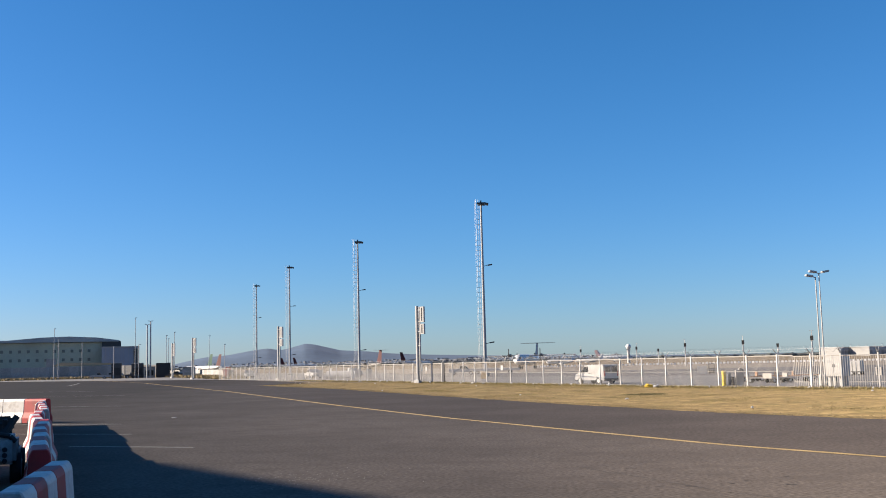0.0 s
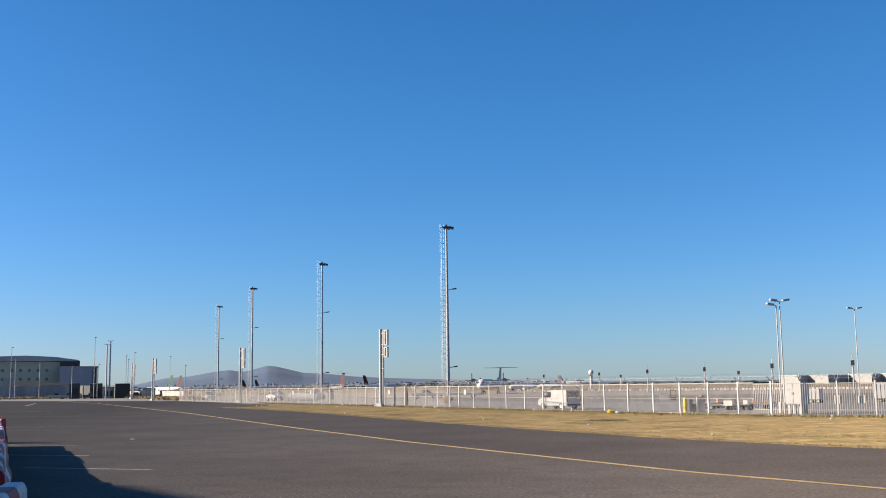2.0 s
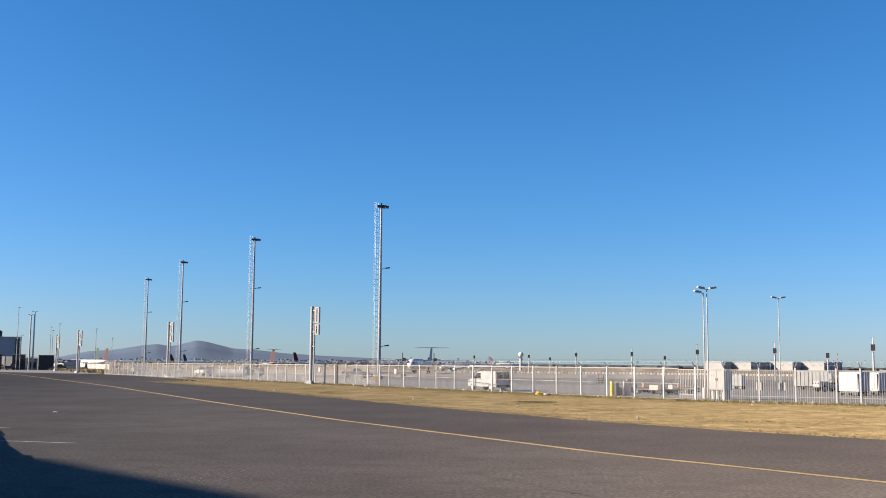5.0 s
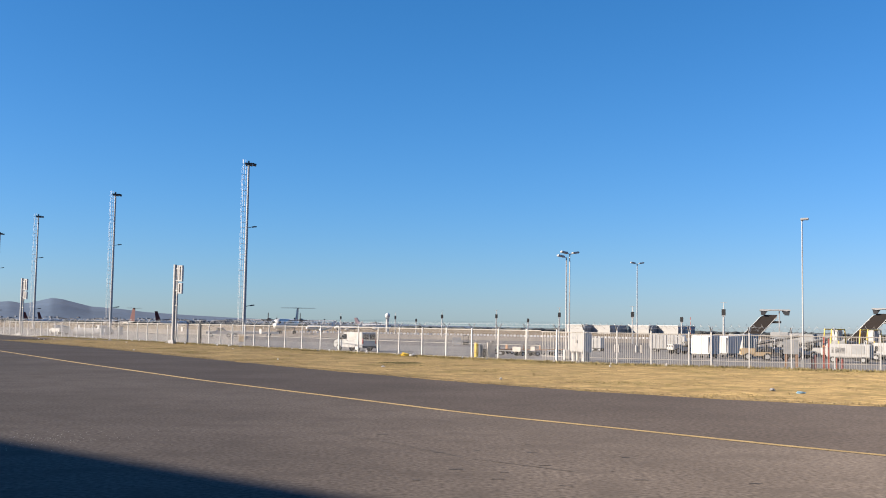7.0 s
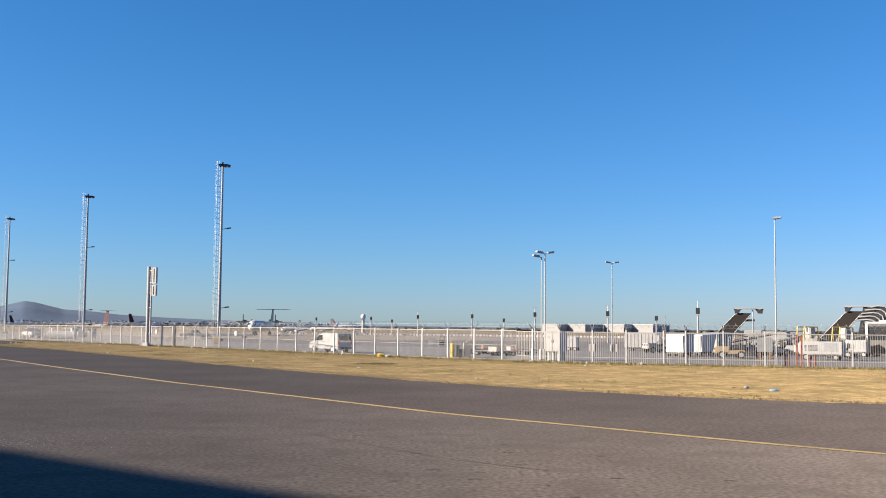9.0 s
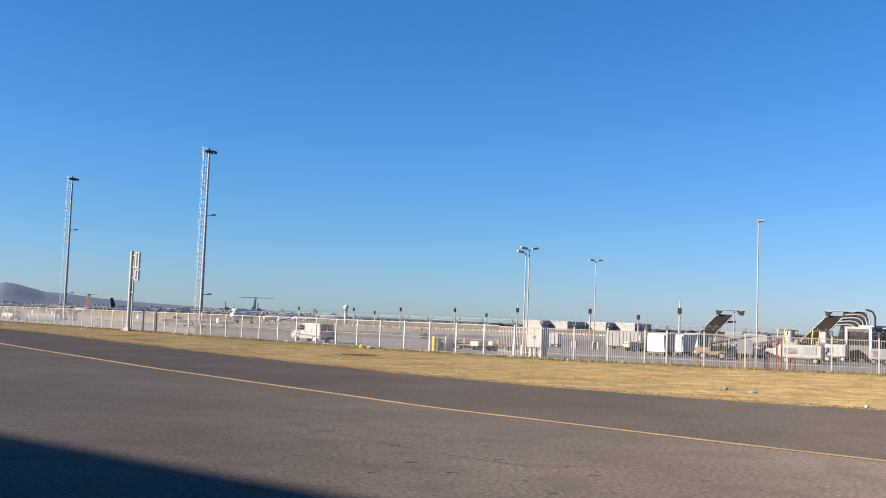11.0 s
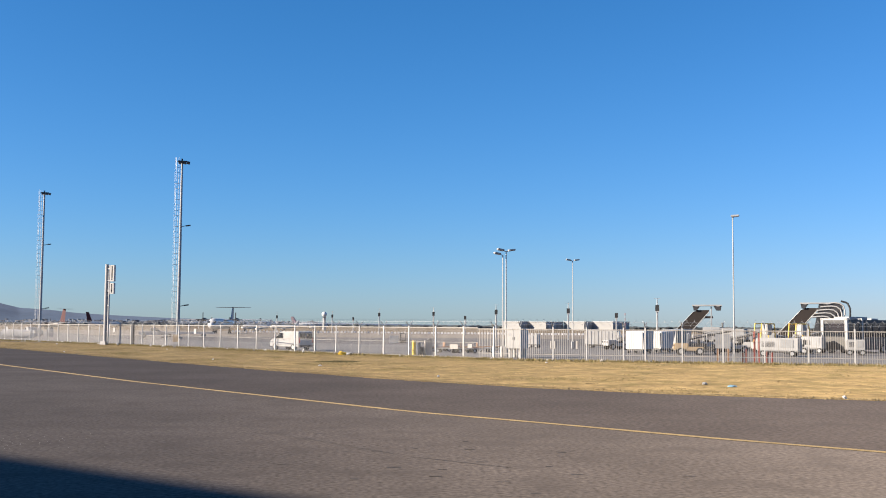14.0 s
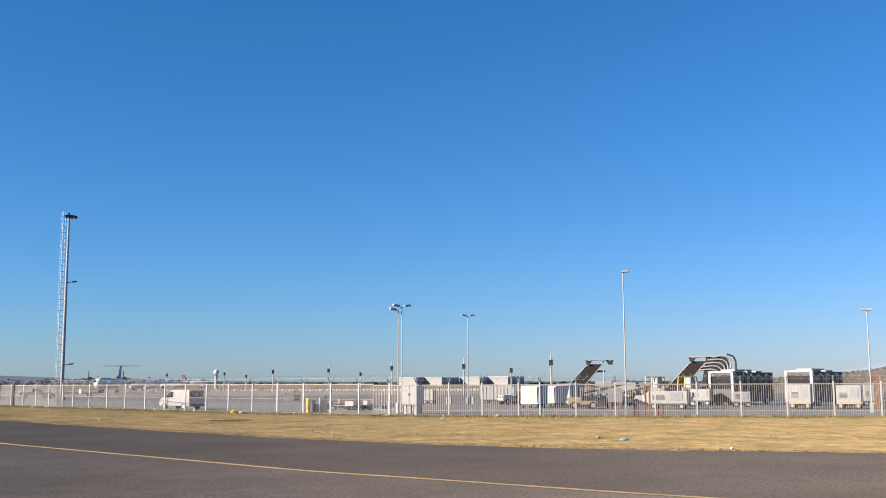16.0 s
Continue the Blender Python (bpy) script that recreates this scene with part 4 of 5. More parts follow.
def simple(name, place, rz, label, category, mat, shapes, group=""):
    """A one-piece thing of boxes and round bars with softened edges."""
    bm = bmesh.new()
    for kind, *s in shapes:
        if kind == "box":
            box(bm, *s[:2], *(s[2:] or (0,)), bevel=.025)
        else:
            tube(bm, *s, seg=14)
    ob = part(name, bm, mat, soft=True)
    ob.matrix_basis = pose(place[0], place[1], place[2], 0, 0, rz)
    return tagged(ob, label, category, group)


simple("bollard", at(2.26, 88, -.01), 0, "stout yellow steel bollard", "bollard", M_YELLOW, [("bar", (0, 0, 0), (0, 0, 1.2), .17)])
simple("bollard", at(2.55, 88.3, -.01), 0, "white bollard beside a yellow one", "bollard", M_WHITE, [("bar", (0, 0, 0), (0, 0, 1.05), .16)])
simple("kiosk_box", at(3.05, 88, -.01), 6, "weathered grey concrete kiosk box", "kiosk", M_CONC, [("box", (0, 0, .62), (.62, .5, 1.26)), ("box", (.12, 0, 1.3), (.3, .4, .2))])
simple("junction_box", at(2.7, 88, -.01), 0, "small dark junction box on the ground", "junction box", M_DARK, [("box", (0, 0, .35), (.3, .3, .7))])
simple("notice_board", at(1.17, 146, -.01), 0, "low white blank notice board", "sign", M_WHITE, [("box", (0, 0, .58), (1.25, .12, 1.0)), ("box", (0, .05, .06), (.9, .3, .12))])
simple("equipment_rack", at(1.66, 147, -.01), 0, "dark green open equipment rack", "rack", M_DARK, [("box", (-.35, 0, .7), (.08, .5, 1.4)), ("box", (.35, 0, .7), (.08, .5, 1.4)), ("box", (0, 0, 1.36), (.8, .5, .08)), ("box", (0, 0, .75), (.7, .5, .08)), ("box", (0, .1, .3), (.6, .3, .4))])
for a in (6.62, 9.75, 9.95, 10.95, 11.15):
    simple("bollard", at(a, 85 if a < 7 else 119, -.01), 0, "short pale bollard on the apron", "bollard", M_WHITE if a < 7 else M_CONC, [("bar", (0, 0, 0), (0, 0, .85), .14)], "short bollards")
simple("bin", at(-10.43, 150, -.01), 0, "orange bin near the mast foot", "bin", M_TAN, [("box", (0, 0, .5), (.8, .7, 1.0))])


def board(place, rz):
    e = thing("sign_board", place, rz, "plain pale grey sign board on two brown posts", "sign")
    bpart("panel", M_GALV, e, [((0, 0, 1.45), (1.1, .06, 1.05))])
    for s in (-1, 1):
        bpart("post", M_WOOD, e, [((s * .36, .06, .9), (.16, .12, 1.8))])


p = at(18.78, 80)
board((p.x, p.y, -.01), -18)


def dolly(place, rz, k):
    e = thing("baggage_dolly", place, rz, "low empty tan baggage dolly", "dolly", "baggage dollies by the fence")
    bpart("bed", M_CONC if k % 2 else M_WOOD, e, [((0, 0, .42), (2.3, 1.3, .08)), ((-1.1, 0, .62), (.06, 1.3, .4))])
    tpart("drawbar", M_GALV, e, [((1.1, 0, .4), (2.0, 0, .3), .035)])
    for x in (-.8, .8):
        for s in (-1, 1):
            wheel(e, x, s * .5, .2, .12)


for k, (a, d, rz) in enumerate(((3.65, 101, 20), (4.1, 96, -15), (4.5, 105, 5), (5.0, 95, 30), (5.45, 102, -8), (5.95, 97, 12), (6.3, 106, 0))):
    p = at(a, d)
    dolly((p.x, p.y, -.01), rz, k)

simple("gate_post", at(20.5, 74.8), -20, "tall faded red steel gate post", "gate post", M_REDPAINT, [("box", (-.15, 0, 1.1), (.14, .14, 2.2)), ("box", (.15, 0, 1.05), (.12, .12, 2.1))])
for a, h in ((19.8, .75), (19.95, 1.0), (21.0, .85), (21.25, .8)):
    simple("gate_post", at(a, 74.6), 0, "low red bollard post by the gate", "gate post", M_REDPAINT, [("box", (0, 0, h / 2), (.12, .12, h))], "low red posts")


def flat_trailer(place, rz):
    e = thing("flat_trailer", place, rz, "long low white flat trailer", "trailer")
    bpart("bed", M_WHITE, e, [((0, 0, .85), (10.0, 2.2, .4))], bevel=.04)
    for x in (-3.2, 3.2):
        for s in (-1, 1):
            wheel(e, x, s * .9, .36)


p = at(-9.9, 205)
flat_trailer((p.x, p.y, -.02), 4)


# ---- terminal side ----
M_TERM = material("green tinted facade cladding", (0.319, 0.338, 0.26), 0.4, vary=0.15, grain=0.08, scale=0.12, fine=1.2)
M_ROOFT = material("pale terminal roof", (0.25, 0.275, 0.283), 0.5, vary=0.1, grain=0.05, scale=0.1, fine=1)


def terminal():
    p = at(-35.2, 440)
    e = thing("terminal_building", p, 35, "long green-clad terminal with a curved pale roof", "terminal")
    bpart("wall", M_TERM, e, [((-5, 0, 6.7), (80, 30, 13.4))])
    bm = bmesh.new()
    top = [(-46, 14.2), (0, 14.4), (12, 15.4), (22, 15.7), (32, 15.2), (40, 14.1)]
    prism(bm, top + [(40, 13.6), (-46, 13.4)], -17, 17)
    part("roof", bm, M_ROOFT, e)
    bm = bmesh.new()
    prism(bm, [(34, 13.5), (40.3, 14.0), (41, 13.6), (41, 11.4), (39.4, 11.0), (36, 8.8), (34, 8.6)], -16, 16)
    part("end_overhang", bm, M_DARK, e, "dark projecting end bay")
    for r in range(3):
        for c in range(24):
            bpart("window", M_TWIN, e, [((-42 + c * 3.1, -15.06, 3.6 + r * 3.3), (1.0, .12, 1.1))])
    bm = bmesh.new()
    for k in range(5):
        s = 1 if k % 2 else -1
        tube(bm, (-28 - 3.2 * s, -15.6, 1.2 + k * 2.4), (-28 + 3.2 * s, -15.6, 3.6 + k * 2.4), .22, seg=6)
    for x in (-31.6, -24.4):
        tube(bm, (x, -15.6, 0), (x, -15.6, 13.2), .25, seg=6)
    part("escape_stair", bm, M_DARK, e, "dark zigzag escape stair")


terminal()


def hangar():
    p = at(-29.75, 412)
    e = thing("hangar", p, 30, "blue-grey sheeted hangar with a white edge frame", "hangar")
    bpart("wall", M_HANGAR, e, [((0, 0, 5.4), (12.6, 20, 10.8))])
    bpart("roof", M_GREY, e, [((0, 0, 10.95), (13.2, 20.6, .4))])
    bpart("dark_bay", M_DARK, e, [((5.6, -10.05, 5.2), (1.4, .2, 10.2))])
    bpart("edge_frame", M_WHITE, e, [((6.6, -10.1, 5.6), (.5, .4, 11.2))])
    bpart("seam", M_GREY, e, [((-5 + 1.6 * k, -10.03, 5.4), (.1, .1, 10.4)) for k in range(7)])


hangar()


def guard_house():
    p = at(-31.3, 380)
    e = thing("guard_house", p, 31, "low guard house with a broad brown pitched roof", "guard house")
    bpart("wall", M_CONC, e, [((0, 0, 2.0), (17, 6, 4.0))])
    bm = bmesh.new()
    prism(bm, [(-11, 4.6), (-8.5, 5.5), (9, 5.0), (11, 4.6), (11, 4.4), (-11, 4.4)], -4.5, 4.5)
    part("roof", bm, M_TAN, e)
    bpart("window", M_GLASS, e, [((-6 + k * 3, -3.05, 2.4), (1.6, .1, 1.2)) for k in range(5)])
    bpart("pillar", M_CONC, e, [((-11.8, -3, 3.4), (3.0, 1.2, 6.8))])


guard_house()

# boundary wall of grey panels with posts, bending away along the terminal side
WALL = [tuple(at(a, d).xy) for a, d in ((-41, 372), (-36, 368), (-30, 362), (-27.6, 352))]
wall_e = tagged(new("boundary_wall"), "grey precast panel wall along the terminal side", "wall", kind="structure")
total = sum((Vector(q) - Vector(p)).length for p, q in zip(WALL, WALL[1:]))
panel_me = post_me = None
rnd = random.Random(9)
s = 0.0
while s < total - 3.2:
    c, u = along(WALL, s + 1.5)
    rz = math.degrees(math.atan2(u.y, u.x))
    if panel_me is None:
        bm = bmesh.new()
        for k in range(4):
            box(bm, (0, 0, .5 + k * 1.0), (2.9, .1, .97))
        ob = part("panel", bm, M_WALL, wall_e)
        panel_me = ob.data
        bm = bmesh.new()
        box(bm, (0, 0, 2.05), (.24, .24, 4.2))
        po = part("post", bm, M_WALL, wall_e)
        post_me = po.data
    else:
        ob, po = new("panel", panel_me), new("post", post_me)
        ob.parent = po.parent = wall_e
    ob.matrix_basis = pose(c.x, c.y, 0, 0, 0, rz + rnd.uniform(-.6, .6))
    q, _ = along(WALL, s)
    po.matrix_basis = pose(q.x, q.y, 0, 0, 0, rz)
    s += 3.0


LOW_WALL = [tuple(at(a, d).xy) for a, d in ((-27.6, 350), (-26.2, 318), (-24.4, 268))]
bm = bmesh.new()
s = 0.0
while s < sum((Vector(q) - Vector(p)).length for p, q in zip(LOW_WALL, LOW_WALL[1:])) - 2:
    c, u = along(LOW_WALL, s + 1.25)
    rz = math.degrees(math.atan2(u.y, u.x))
    box(bm, (c.x, c.y, 1.05), (2.42, .08, 1.9), rz)
    c, _ = along(LOW_WALL, s)
    box(bm, (c.x, c.y, 1.15), (.16, .16, 2.3), rz)
    s += 2.5
tagged(part("low_wall", bm, M_WALL), "low stained grey wall by the fence corner", "wall", kind="structure")


def pickup(place, rz, mat, label):
    e = thing("pickup_truck", place, rz, label, "pickup truck", "vehicles by the perimeter wall")
    bm = bmesh.new()
    prism(bm, [(2.5, .5), (2.5, 1.0), (1.2, 1.15), (.6, 1.75), (-.5, 1.75), (-.6, 1.15), (-2.5, 1.1), (-2.5, .5)], -.88, .88)
    part("body", bm, mat, e)
    bm = bmesh.new()
    prism(bm, [(1.05, 1.2), (.55, 1.68), (-.42, 1.68), (-.42, 1.2)], -.9, .9)
    part("cab_glass", bm, M_GLASS, e)
    for x in (1.6, -1.6):
        for s in (-1, 1):
            wheel(e, x, s * .8, .36)


for a, d, rz, mat, lab in ((-30.8, 340, 30, M_WHITE, "white pickup parked by the perimeter wall"), (-30.2, 336, 24, M_GREY, "grey pickup parked by the perimeter wall"), (-29.1, 333, 40, M_DARK, "dark pickup parked by the perimeter wall"), (-26.9, 320, 20, M_DARK, "dark pickup near a black container")):
    p = at(a, d)
    pickup((p.x, p.y, 0), rz, mat, lab)

for a, d, w, h, mat, lab in ((-29.9, 335, 3.0, 4.6, M_DARK, "dark tall storage kiosk with a black top"), (-28.85, 335, 3.6, 4.4, M_DARK, "grey kiosk with a dark opening and pale rim"), (-28.25, 333, 3.4, 3.2, M_GREY, "grey kiosk with a dark window band"), (-27.55, 328, 4.2, 4.2, M_BLACK, "black steel storage container by the perimeter"), (-26.22, 300, 3.4, 2.8, M_WHITE, "white louvred container by the perimeter")):
    p = at(a, d)
    e = thing("storage_kiosk", (p.x, p.y, 0), -a, lab, "storage kiosk")
    bpart("body", mat, e, [((0, 0, h / 2), (w, 2.6, h))], bevel=.08)
    bpart("rim", M_WHITE if h > 3.5 and mat is M_DARK else M_DARK, e, [((0, 0, h + .06), (w + .2, 2.8, .16))])
    bpart("opening", M_BLACK if mat is not M_WHITE else M_GLASS, e, [((0, -1.32, h * .45), (w * .7, .06, h * .5))] if a != -26.22 else [((0, -1.32, .4 + k * .35), (w * .92, .06, .05)) for k in range(7)])

for a, d, h in ((-24.35, 235, 2.2), (-24.2, 236, 2.6), (-24.05, 234, 1.9)):
    simple("service_stand", at(a, d), 0, "red and dark service stand by the fence corner", "service stand", M_REDPAINT if h > 2 else M_DARK, [("box", (0, 0, h / 2), (.9, .6, h)), ("box", (.3, 0, h * .8), (.9, .3, .3))])

# ---- painted lines on the near asphalt ----
for i, (p, q, w) in enumerate((((-19.3, 30.7), (-14.6, 30.0), .16), ((-27, 37.2), (-20.2, 36.3), .16), ((-31, 43.8), (-24.6, 43.2), .16), ((-46, 65.6), (-36.8, 64.9), .18), ((-80, 116), (-68, 113.3), .2), ((-62, 94), (-52, 92), .18))):
    bm = bmesh.new()
    strip(bm, *ribbon([p, q], w, .8, .15), .006)
    tagged(part("bay_line", bm, M_WHITE_LINE), "worn white bay line on the asphalt", "road line", kind="structure")
for p, q in (((-104.5, 167), (-101, 160)), ((-110, 177), (-107, 171)), ((-117, 189), (-113.5, 183))):
    bm = bmesh.new()
    strip(bm, *ribbon([p, q], .5, .8, .1), .008)
    tagged(part("lane_dash", bm, M_WHITE_LINE), "short worn white lane dash", "road line", kind="structure")


# ---- red and white barriers ----
def barrier(place, rz, bands, label):
    """A plastic road barrier with coloured bands along its 3.9 m."""
    e = thing("road_barrier", place, rz, label, "road barrier", "red and white road barriers")
    n = len(bands)
    for k, mat in enumerate(bands):
        x0, x1 = -1.95 + 3.9 * k / n, -1.95 + 3.9 * (k + 1) / n
        bm = bmesh.new()
        out = [(-.32, 0), (.32, 0), (.32, .26), (.21, .5), (.17, 1.06), (.12, 1.15), (-.12, 1.15), (-.17, 1.06), (-.21, .5), (-.32, .26)]
        prism(bm, out, x0, x1)
        bmesh.ops.bevel(bm, geom=list(bm.edges), offset=.02, segments=1, affect="EDGES")
        bmesh.ops.rotate(bm, verts=bm.verts, cent=(0, 0, 0), matrix=Matrix.Rotation(radians(90), 3, "Z"))
        part("band", bm, mat, e, "red plastic band" if mat is M_RED else "white plastic band")
    for x in (-1.2, 0, 1.2):
        bpart("foot_slot", M_DARK, e, [((x, s * .325, .08), (.4, .02, .13)) for s in (-1, 1)])
    tpart("joint_pin", M_WPLASTIC, e, [((1.98, 0, .05), (1.98, 0, 1.0), .06)])


row_dir = Vector((-.555, .832))
row_rz = math.degrees(math.atan2(row_dir.y, row_dir.x))
rnd = random.Random(3)
W3, R3 = (M_WPLASTIC, M_RED, M_WPLASTIC), (M_RED, M_WPLASTIC, M_RED)
barrier((-7.8, 11.73, 0), math.degrees(math.atan2(.905, -.425)), (M_WPLASTIC, M_RED, M_WPLASTIC, M_RED, M_WPLASTIC), "red and white plastic barrier set forward of its row")
for i in range(8):
    c = Vector((-10.15, 15.4)) + row_dir * (1.95 + i * 4.02)
    barrier((c.x + rnd.uniform(-.14, .14), c.y, 0), row_rz + rnd.uniform(-2.5, 2.5), (R3, W3)[i % 2], "red and white plastic barrier standing in a row")
for i in range(2):
    barrier((-31.3 - 3.95 * i, 45.2 + .6 * i, 0), 171, R3 if i else (M_WPLASTIC, M_WPLASTIC, M_RED), "red and white plastic barrier closing the row's end")

p = at(-35.95, 26)
near_tug = tug((p.x, p.y, 0), -58, M_WPLASTIC, "white baggage tug with round lamps in the shade", False)
bpart("control_box", M_BLACK, near_tug, [((1.42, .16, .66), (.1, .34, .4))], "dark box with a yellow dial", .02)
tpart("dial", M_YELLOW, near_tug, [((1.46, .16, .64), (1.485, .16, .64), .07)], seg=12)
for z in (.77, .65, .53):
    tpart("lamp_hole", M_BLACK, near_tug, [((1.39, .42, z), (1.42, .42, z), .055)], seg=12)
bm = bmesh.new()
arch = [(-.7, 1.08), (.3, 1.1), (.52, 1.05), (.64, .93)]
for (y0, z0), (y1, z1) in zip(arch, arch[1:]):
    tube(bm, (1.36, y0, z0), (1.36, y1, z1), .055, seg=8)
part("fender", bm, M_BLACK, near_tug, "black rubber fender arch", soft=True)
bm = bmesh.new()
r2 = random.Random(8)
for k in range(14):
    y0, x0 = r2.uniform(-.5, .4), r2.uniform(.5, 1.2)
    tube(bm, (x0, y0, 1.05), (x0 + r2.uniform(-.25, .25), y0 + r2.uniform(-.3, .3), r2.uniform(1.2, 1.62)), r2.uniform(.03, .09), seg=6)
part("engine_clutter", bm, M_BLACK, near_tug, "dark engine parts and hoses", soft=True)

# ---- verge: tufts, weeds, litter, stones ----
def tufts(name, mat, n, label, place, hmin, hmax, seed, spread=.1, blades=5, wide=1.0):
    rnd = random.Random(seed)
    verts, faces = [], []
    for i in range(n):
        c = place(rnd)
        for k in range(blades):
            w = rnd.uniform(0, 6.28)
            h = rnd.uniform(hmin, hmax)
            x, y = c.x + rnd.uniform(-spread, spread), c.y + rnd.uniform(-spread, spread)
            dx, dy = math.cos(w), math.sin(w)
            t, lean = rnd.uniform(.01, .03) * wide, rnd.uniform(0, h * .7)
            j = len(verts)
            verts += [(x - dy * t, y + dx * t, .02), (x + dy * t, y - dx * t, .02), (x + dx * lean, y + dy * lean, .02 + h)]
            faces.append((j, j + 1, j + 2))
    me = bpy.data.meshes.new(name)
    me.from_pydata(verts, [], faces)
    me.materials.append(mat)
    return tagged(new(name, me), label, "grass", kind="stuff")


def len_of(pts):
    return sum((Vector(q) - Vector(p)).length for p, q in zip(pts, pts[1:]))


LN, LF = len_of(NEAR_EDGE), len_of(FENCE)


def on_verge(rnd):
    t = rnd.random()
    a, _ = along(NEAR_EDGE, t * (LN - 12))
    b, _ = along(FENCE, 62 + t * (LF - 74))
    return a + (b - a) * rnd.random() * .97


def on_edge(rnd):
    a, u = along(NEAR_EDGE, rnd.random() * (LN - 10))
    return a + Vector((-u.y, u.x)) * rnd.gauss(.25, .22)


def on_foot(rnd):
    b, u = along(FENCE, 50 + rnd.random() * (LF - 52))
    return b + Vector((-u.y, u.x)) * rnd.gauss(-.5, .6)


M_STRAW = material("bleached straw", (0.235, 0.18, 0.095), 0.9, vary=0.25, grain=0.2, scale=0.6, fine=6)
M_OLIVE = material("olive dry grass", (0.16, 0.132, 0.05), 0.9, vary=0.3, grain=0.25, scale=0.5, fine=6)


def clumps(level, seed, size):
    """Places on the verge where broad noise is above a level."""
    def pick(rnd):
        while True:
            c = on_verge(rnd)
            if noise.noise((c.x * size + seed, c.y * size, seed)) > level:
                return c
    return pick


def near_fence(rnd):
    b, u = along(FENCE, 118 + rnd.random() * (LF - 120))
    return b + Vector((u.y, -u.x)) * abs(rnd.gauss(0, 3.2))


tufts("dry_grass", M_BLADE, 9000, "short dry straw-coloured grass blades", on_verge, .01, .035, 1, .25)
tufts("straw_tufts", M_STRAW, 6000, "bleached straw tufts in patches", clumps(.12, 3, .35), .012, .04, 8, .22)
tufts("edge_grass", M_STRAW, 6000, "ragged bleached grass along the road edge", on_edge, .015, .05, 2, .2)
tufts("weeds", M_GREEN, 7000, "greenish weeds along the fence foot", on_foot, .05, .22, 3, .2)
tufts("olive_grass", M_OLIVE, 5000, "olive half-dry grass towards the fence", near_fence, .01, .04, 9, .3)
tufts("green_patches", M_OLIVE, 3500, "patches of darker half-green grass", clumps(.34, 7, .22), .01, .035, 5, .35)
M_DARKTURF = material("damp dark turf", (0.0929, 0.0821, 0.0357), 0.95, vary=0.3, grain=0.3, scale=1, fine=8)
tufts("dark_turf", M_DARKTURF, 900, "flat dark green patch in the dry verge", lambda r: Vector((r.gauss(-2.3, .55), r.gauss(69.8, .7))), .01, .05, 6, .15)


def litter(place, rz, w, h, mat, label, seed):
    """A crumpled bag or sheet."""
    rnd = random.Random(seed)
    bm = bmesh.new()
    bmesh.ops.create_icosphere(bm, subdivisions=2, radius=1)
    for v in bm.verts:
        k = 1 + rnd.uniform(-.3, .3)
        v.co = Vector((v.co.x * w * k, v.co.y * w * .6 * k, max(0, v.co.z * h * k + h * .4)))
    ob = part("litter", bm, mat)
    ob.matrix_basis = pose(place[0], place[1], .03, 0, 0, rz)
    return tagged(ob, label, "litter", "litter on the verge")


M_BLUEBAG = material("pale blue plastic", (0.25, 0.429, 0.536), 0.4, vary=0.15, grain=0.1)
litter(at(19.2, 44.3), 10, .2, .05, M_BLUEBAG, "crumpled pale blue plastic bag on the grass", 1)
litter(at(17.82, 45.6), 30, .14, .07, M_WHITE, "crumpled white plastic bag on the grass", 2)
litter(at(-1.65, 86.3), 0, .3, .2, M_YELLOW, "yellow plastic bag by the fence foot", 3)
litter(at(-1.25, 86), 0, .25, .14, M_WHITE, "white plastic scrap by the fence foot", 4)
rnd = random.Random(21)
for i in range(26):
    b, u = along(FENCE, 66 + i * 4.2 + rnd.uniform(-1.6, 1.6))
    c = b + Vector((-u.y, u.x)) * rnd.uniform(-1.3, -.5)
    litter((c.x, c.y), rnd.uniform(0, 90), rnd.uniform(.1, .22), rnd.uniform(.08, .18), M_WPLASTIC if i % 3 else M_CONC, "pale stone or paper scrap by the fence", 30 + i)
for i in range(12):
    c = on_verge(rnd)
    litter((c.x, c.y), rnd.uniform(0, 90), rnd.uniform(.05, .13), .06, M_WPLASTIC, "small white paper scrap on the grass", 80 + i)


def fence_sign(s, z, w, h, label):
    c, u = along(FENCE, s)
    o = Vector((u.y, -u.x)) * .06
    bm = bmesh.new()
    box(bm, (0, 0, 0), (w, .02, h))
    ob = part("fence_sign", bm, M_WHITE)
    ob.matrix_basis = pose(c.x + o.x, c.y + o.y, z, 0, 0, math.degrees(math.atan2(u.y, u.x)))
    tagged(ob, label, "sign", "blank signs on the fence")


for s in (97, 71, 64, 117):
    fence_sign(s, 1.7, .5, .5, "small blank white sign fixed on the fence")
c, u = along(FENCE, 102)
simple("gate_post", (c.x, c.y, 0), 130, "dark wide gate post in the fence", "gate post", M_DARK, [("box", (0, 0, 1.2), (.5, .2, 2.4))])


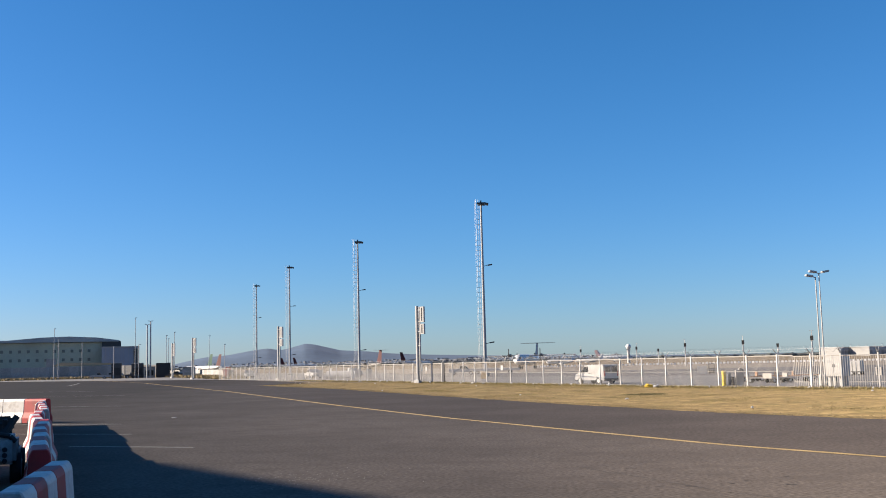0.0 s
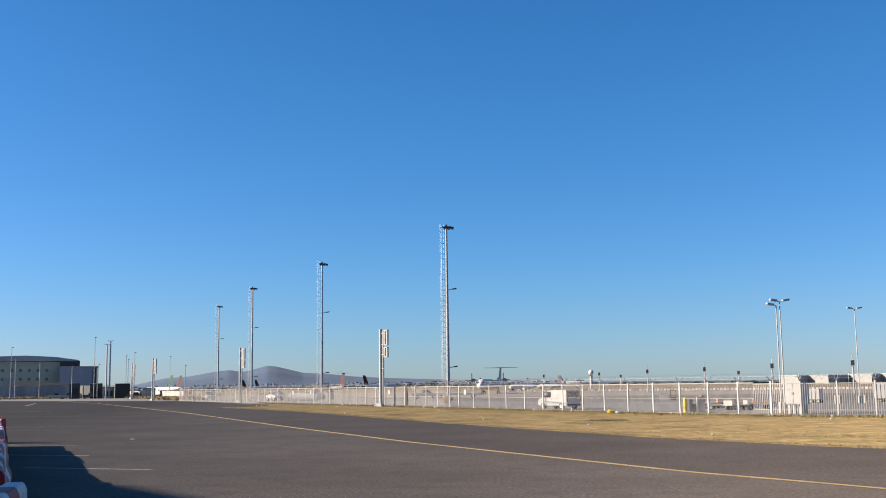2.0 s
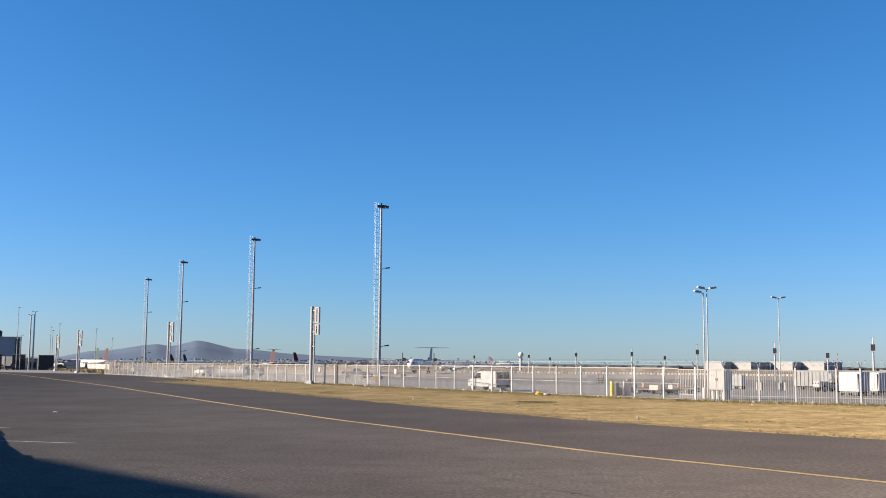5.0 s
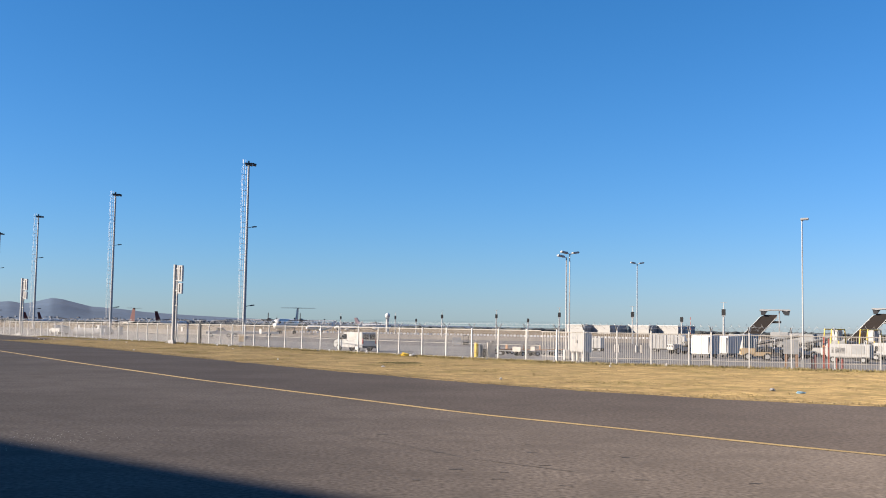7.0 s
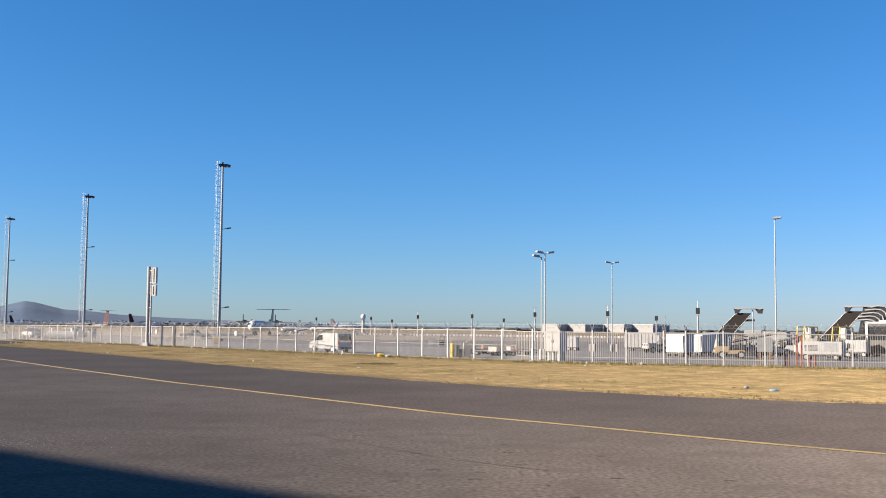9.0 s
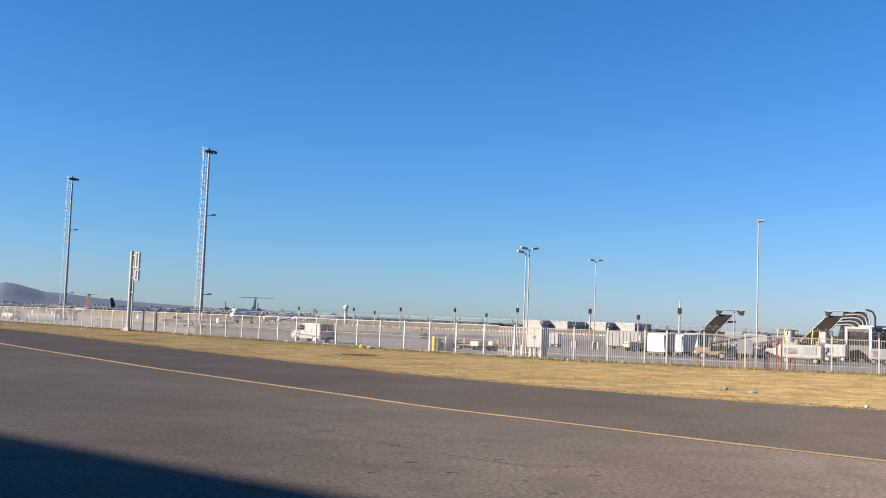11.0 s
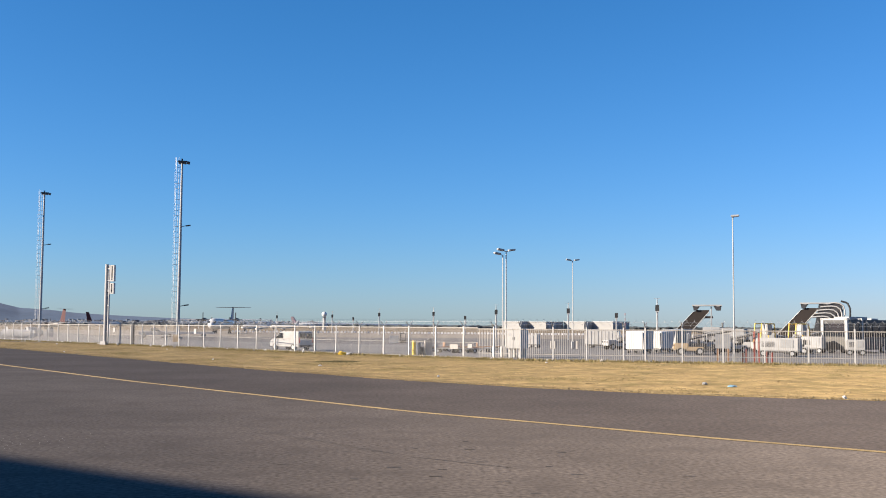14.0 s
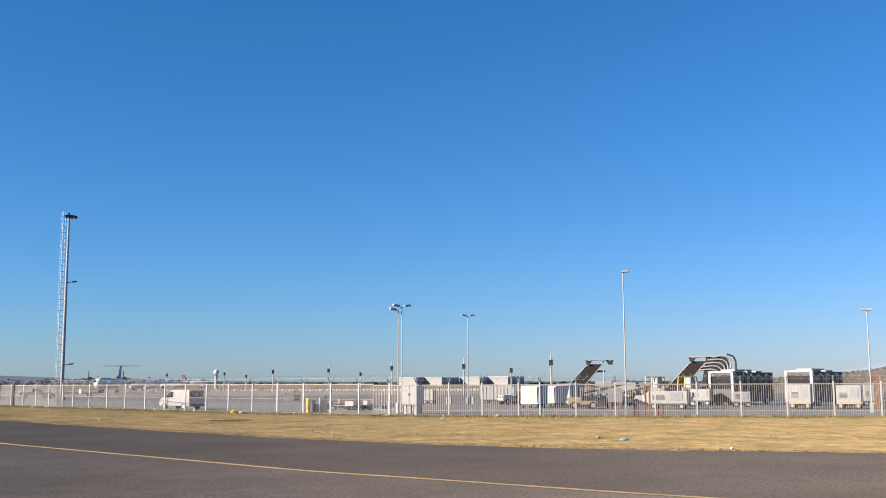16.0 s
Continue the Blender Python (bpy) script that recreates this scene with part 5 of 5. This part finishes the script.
# ---- more parked equipment on the apron ----
def belt_loader(place, rz, mat, label):
    """A low self-driven loader with a sloping conveyor."""
    e = thing("belt_loader", place, rz, label, "belt loader", "belt loaders")
    bm = bmesh.new()
    box(bm, (0, 0, .7), (3.6, 1.5, .55), bevel=.06)
    part("body", bm, mat, e)
    bpart("conveyor", M_DARK, e, [((.2, -.1, 1.55), (5.4, .85, .16), 0, -12)])
    tpart("side_rail", M_GALV, e, [((-2.4, s, 1.2), (2.8, s, 2.3), .035) for s in (-.55, .35)] + [((-2.4, s, 1.0), (-2.4, s, 1.25), .03) for s in (-.55, .35)])
    bpart("seat", M_BLACK, e, [((.4, .55, 1.1), (.5, .45, .2)), ((.2, .55, 1.4), (.12, .45, .5))])
    tpart("strut", M_GALV, e, [((1.3, -.1, .9), (1.6, -.1, 1.8), .05), ((-1.2, -.1, .9), (-1.4, -.1, 1.2), .05)])
    for x in (-1.2, 1.2):
        for s in (-1, 1):
            wheel(e, x, s * .72, .32, .2)
    return e


for a, d, rz, mat, lab in ((17.75, 112, -20, M_GREY, "grey belt loader with a dark conveyor"), (18.6, 118, 165, M_DARK, "dark belt loader parked under the stairs"),
                           (19.8, 116, -28, M_WHITE, "white belt loader among parked equipment"), (21.5, 124, 150, M_WHITE, "white belt loader behind the service carts"),
                           (22.9, 128, -15, M_DARK, "dark belt loader beneath the hooped stairs")):
    p = at(a, d)
    belt_loader((p.x, p.y, -.01), rz, mat, lab)

for a, d, rz, L, w, h, lab in ((19.45, 124, -22, 2.6, 1.6, 1.9, "white boxy equipment cart with vents"), (18.2, 128, -18, 2.0, 1.5, 2.1, "white upright equipment cart"),
                               (21.1, 118, -24, 1.6, 1.3, 1.5, "white compressor cart with a grey panel"), (25.3, 104, -20, 1.6, 1.3, 1.0, "low white service cart near the bus")):
    p = at(a, d)
    ground_cart((p.x, p.y, -.01), rz, L, w, h, lab)

# vehicles and boards seen through the fence further along
for a, d, rz, mat, lab in ((-23.1, 232, 120, M_WHITE, "white pickup seen through the far fence"), (-19.7, 205, 130, M_WHITE, "white pickup parked behind the fence"), (-17.6, 215, 140, M_GREY, "grey pickup parked behind the fence"), (-11.6, 196, 10, M_GREY, "grey pickup near the mast foot")):
    p = at(a, d)
    pickup((p.x, p.y, -.01), rz, mat, lab)
for a, d in ((-17.3, 168), (-16.7, 166), (-19.3, 180)):
    simple("notice_board", at(a, d, -.01), -a, "blank white board on the apron behind the fence", "sign", M_WHITE, [("box", (0, 0, 1.1), (.9, .1, 1.2)), ("box", (-.3, .02, .3), (.08, .08, .6)), ("box", (.3, .02, .3), (.08, .08, .6))], "white boards behind the fence")
simple("dome_tent", at(-18.25, 190, -.01), 0, "low white rounded cover behind the fence", "cover", M_WHITE, [("bar", (-2.4, 0, .5), (2.4, 0, .5), .9)])


def scaffold(place, rz):
    e = thing("timber_rack", place, rz, "open brown timber rack beside the lamp post", "rack")
    for x in (-1.2, 0, 1.2):
        for y in (-.5, .5):
            bpart("upright", M_WOOD, e, [((x, y, 1.5), (.14, .14, 3.0))])
    for z in (.5, 1.4, 2.4):
        bpart("shelf", M_WOOD, e, [((0, 0, z), (2.6, 1.1, .1))])


p = at(32.6, 96)
scaffold((p.x, p.y, -.01), -20)

# ragged dry verge along the wall foot
def on_wall_foot(rnd):
    c, u = along(WALL, rnd.random() * (total_wall - 1))
    return c + Vector((u.y, -u.x)) * rnd.uniform(.4, 9)


def at_corner(rnd):
    q = rnd.random()
    c = at(-27.6 + 3.6 * q, 352 - 120 * q)
    return Vector((c.x, c.y)) + Vector((rnd.uniform(-3, 3), rnd.uniform(-3, 3)))


total_wall = len_of(WALL)
tufts("wall_foot_grass", M_STRAW, 3200, "tall bleached grass along the wall foot", on_wall_foot, .2, .95, 11, .8, 5, 6)
tufts("corner_grass", M_STRAW, 2600, "tall bleached grass by the fence corner", at_corner, .2, .9, 12, .8, 5, 5)

# ---- patches and cracks in the asphalt ----
M_PATCH = material("fresh dark asphalt", (0.0452, 0.0381, 0.0335), 0.95, vary=0.2, grain=0.4, scale=0.5, fine=14)
rnd = random.Random(31)
for i in range(40):
    t = rnd.random()
    c, u = along(YELLOW, 95 + t * 95)
    o = Vector((-u.y, u.x)) * rnd.choice((rnd.uniform(1, 12), rnd.uniform(-13, -1)))
    q = c + o
    L, w = rnd.uniform(.2, .8), rnd.uniform(.04, .12)
    v = Vector((1, rnd.uniform(-.35, .35))).normalized()
    pts = [tuple(q - v * L / 2), tuple(q + Vector((0, rnd.uniform(-.1, .1)))), tuple(q + v * L / 2)]
    bm = bmesh.new()
    strip(bm, *ribbon(pts, w, .2, .6), .005)
    tagged(part("crack", bm, M_PATCH), "short dark crack sealed in the asphalt", "crack", kind="structure")

for pts in (((-4.3, 27.9), (-3.0, 25.2), (-1.9, 23.2), (-0.9, 21.9), (0.6, 19.6), (2.4, 17.9)), ((-5.2, 17.6), (-3.8, 16.3), (-2.7, 15.2), (-1.5, 14.6)), ((-14, 33), (-11, 30.5), (-8, 29.6), (-6.2, 28.2))):
    bm = bmesh.new()
    strip(bm, *ribbon(list(pts), .03, .25, .9), .005)
    tagged(part("crack", bm, M_PATCH), "long dark tar-sealed crack in the asphalt", "crack", kind="structure")
for i in range(48):
    q = Vector((rnd.gauss(-1.5, 3.5), rnd.gauss(18.5, 2.6)))
    L = rnd.uniform(.08, .26)
    bm = bmesh.new()
    strip(bm, *ribbon([tuple(q), tuple(q + Vector((L, rnd.uniform(-.04, .04))))], rnd.uniform(.03, .08), .07, .7), .005)
    tagged(part("crack", bm, M_PATCH), "short dark pit in the asphalt", "crack", kind="structure")

# loose gravel at the shade's edge and scraps on the asphalt
bm = bmesh.new()
for i in range(150):
    s = rnd.uniform(.005, .014)
    m = Matrix.Translation((rnd.gauss(-7.8, .8), rnd.gauss(21.6, .9), .005 + s * .4)) @ Matrix.Rotation(rnd.uniform(0, 6), 4, "Z") @ Matrix.Diagonal((s, s * .7, s * .5, 1))
    bmesh.ops.create_icosphere(bm, subdivisions=1, radius=1, matrix=m)
tagged(part("gravel", bm, M_CONC), "loose pale gravel scattered on the asphalt", "gravel", kind="stuff")
litter((-24.2, 47.5), 8, .12, .03, M_WPLASTIC, "flat white scrap lying on the asphalt", 120)
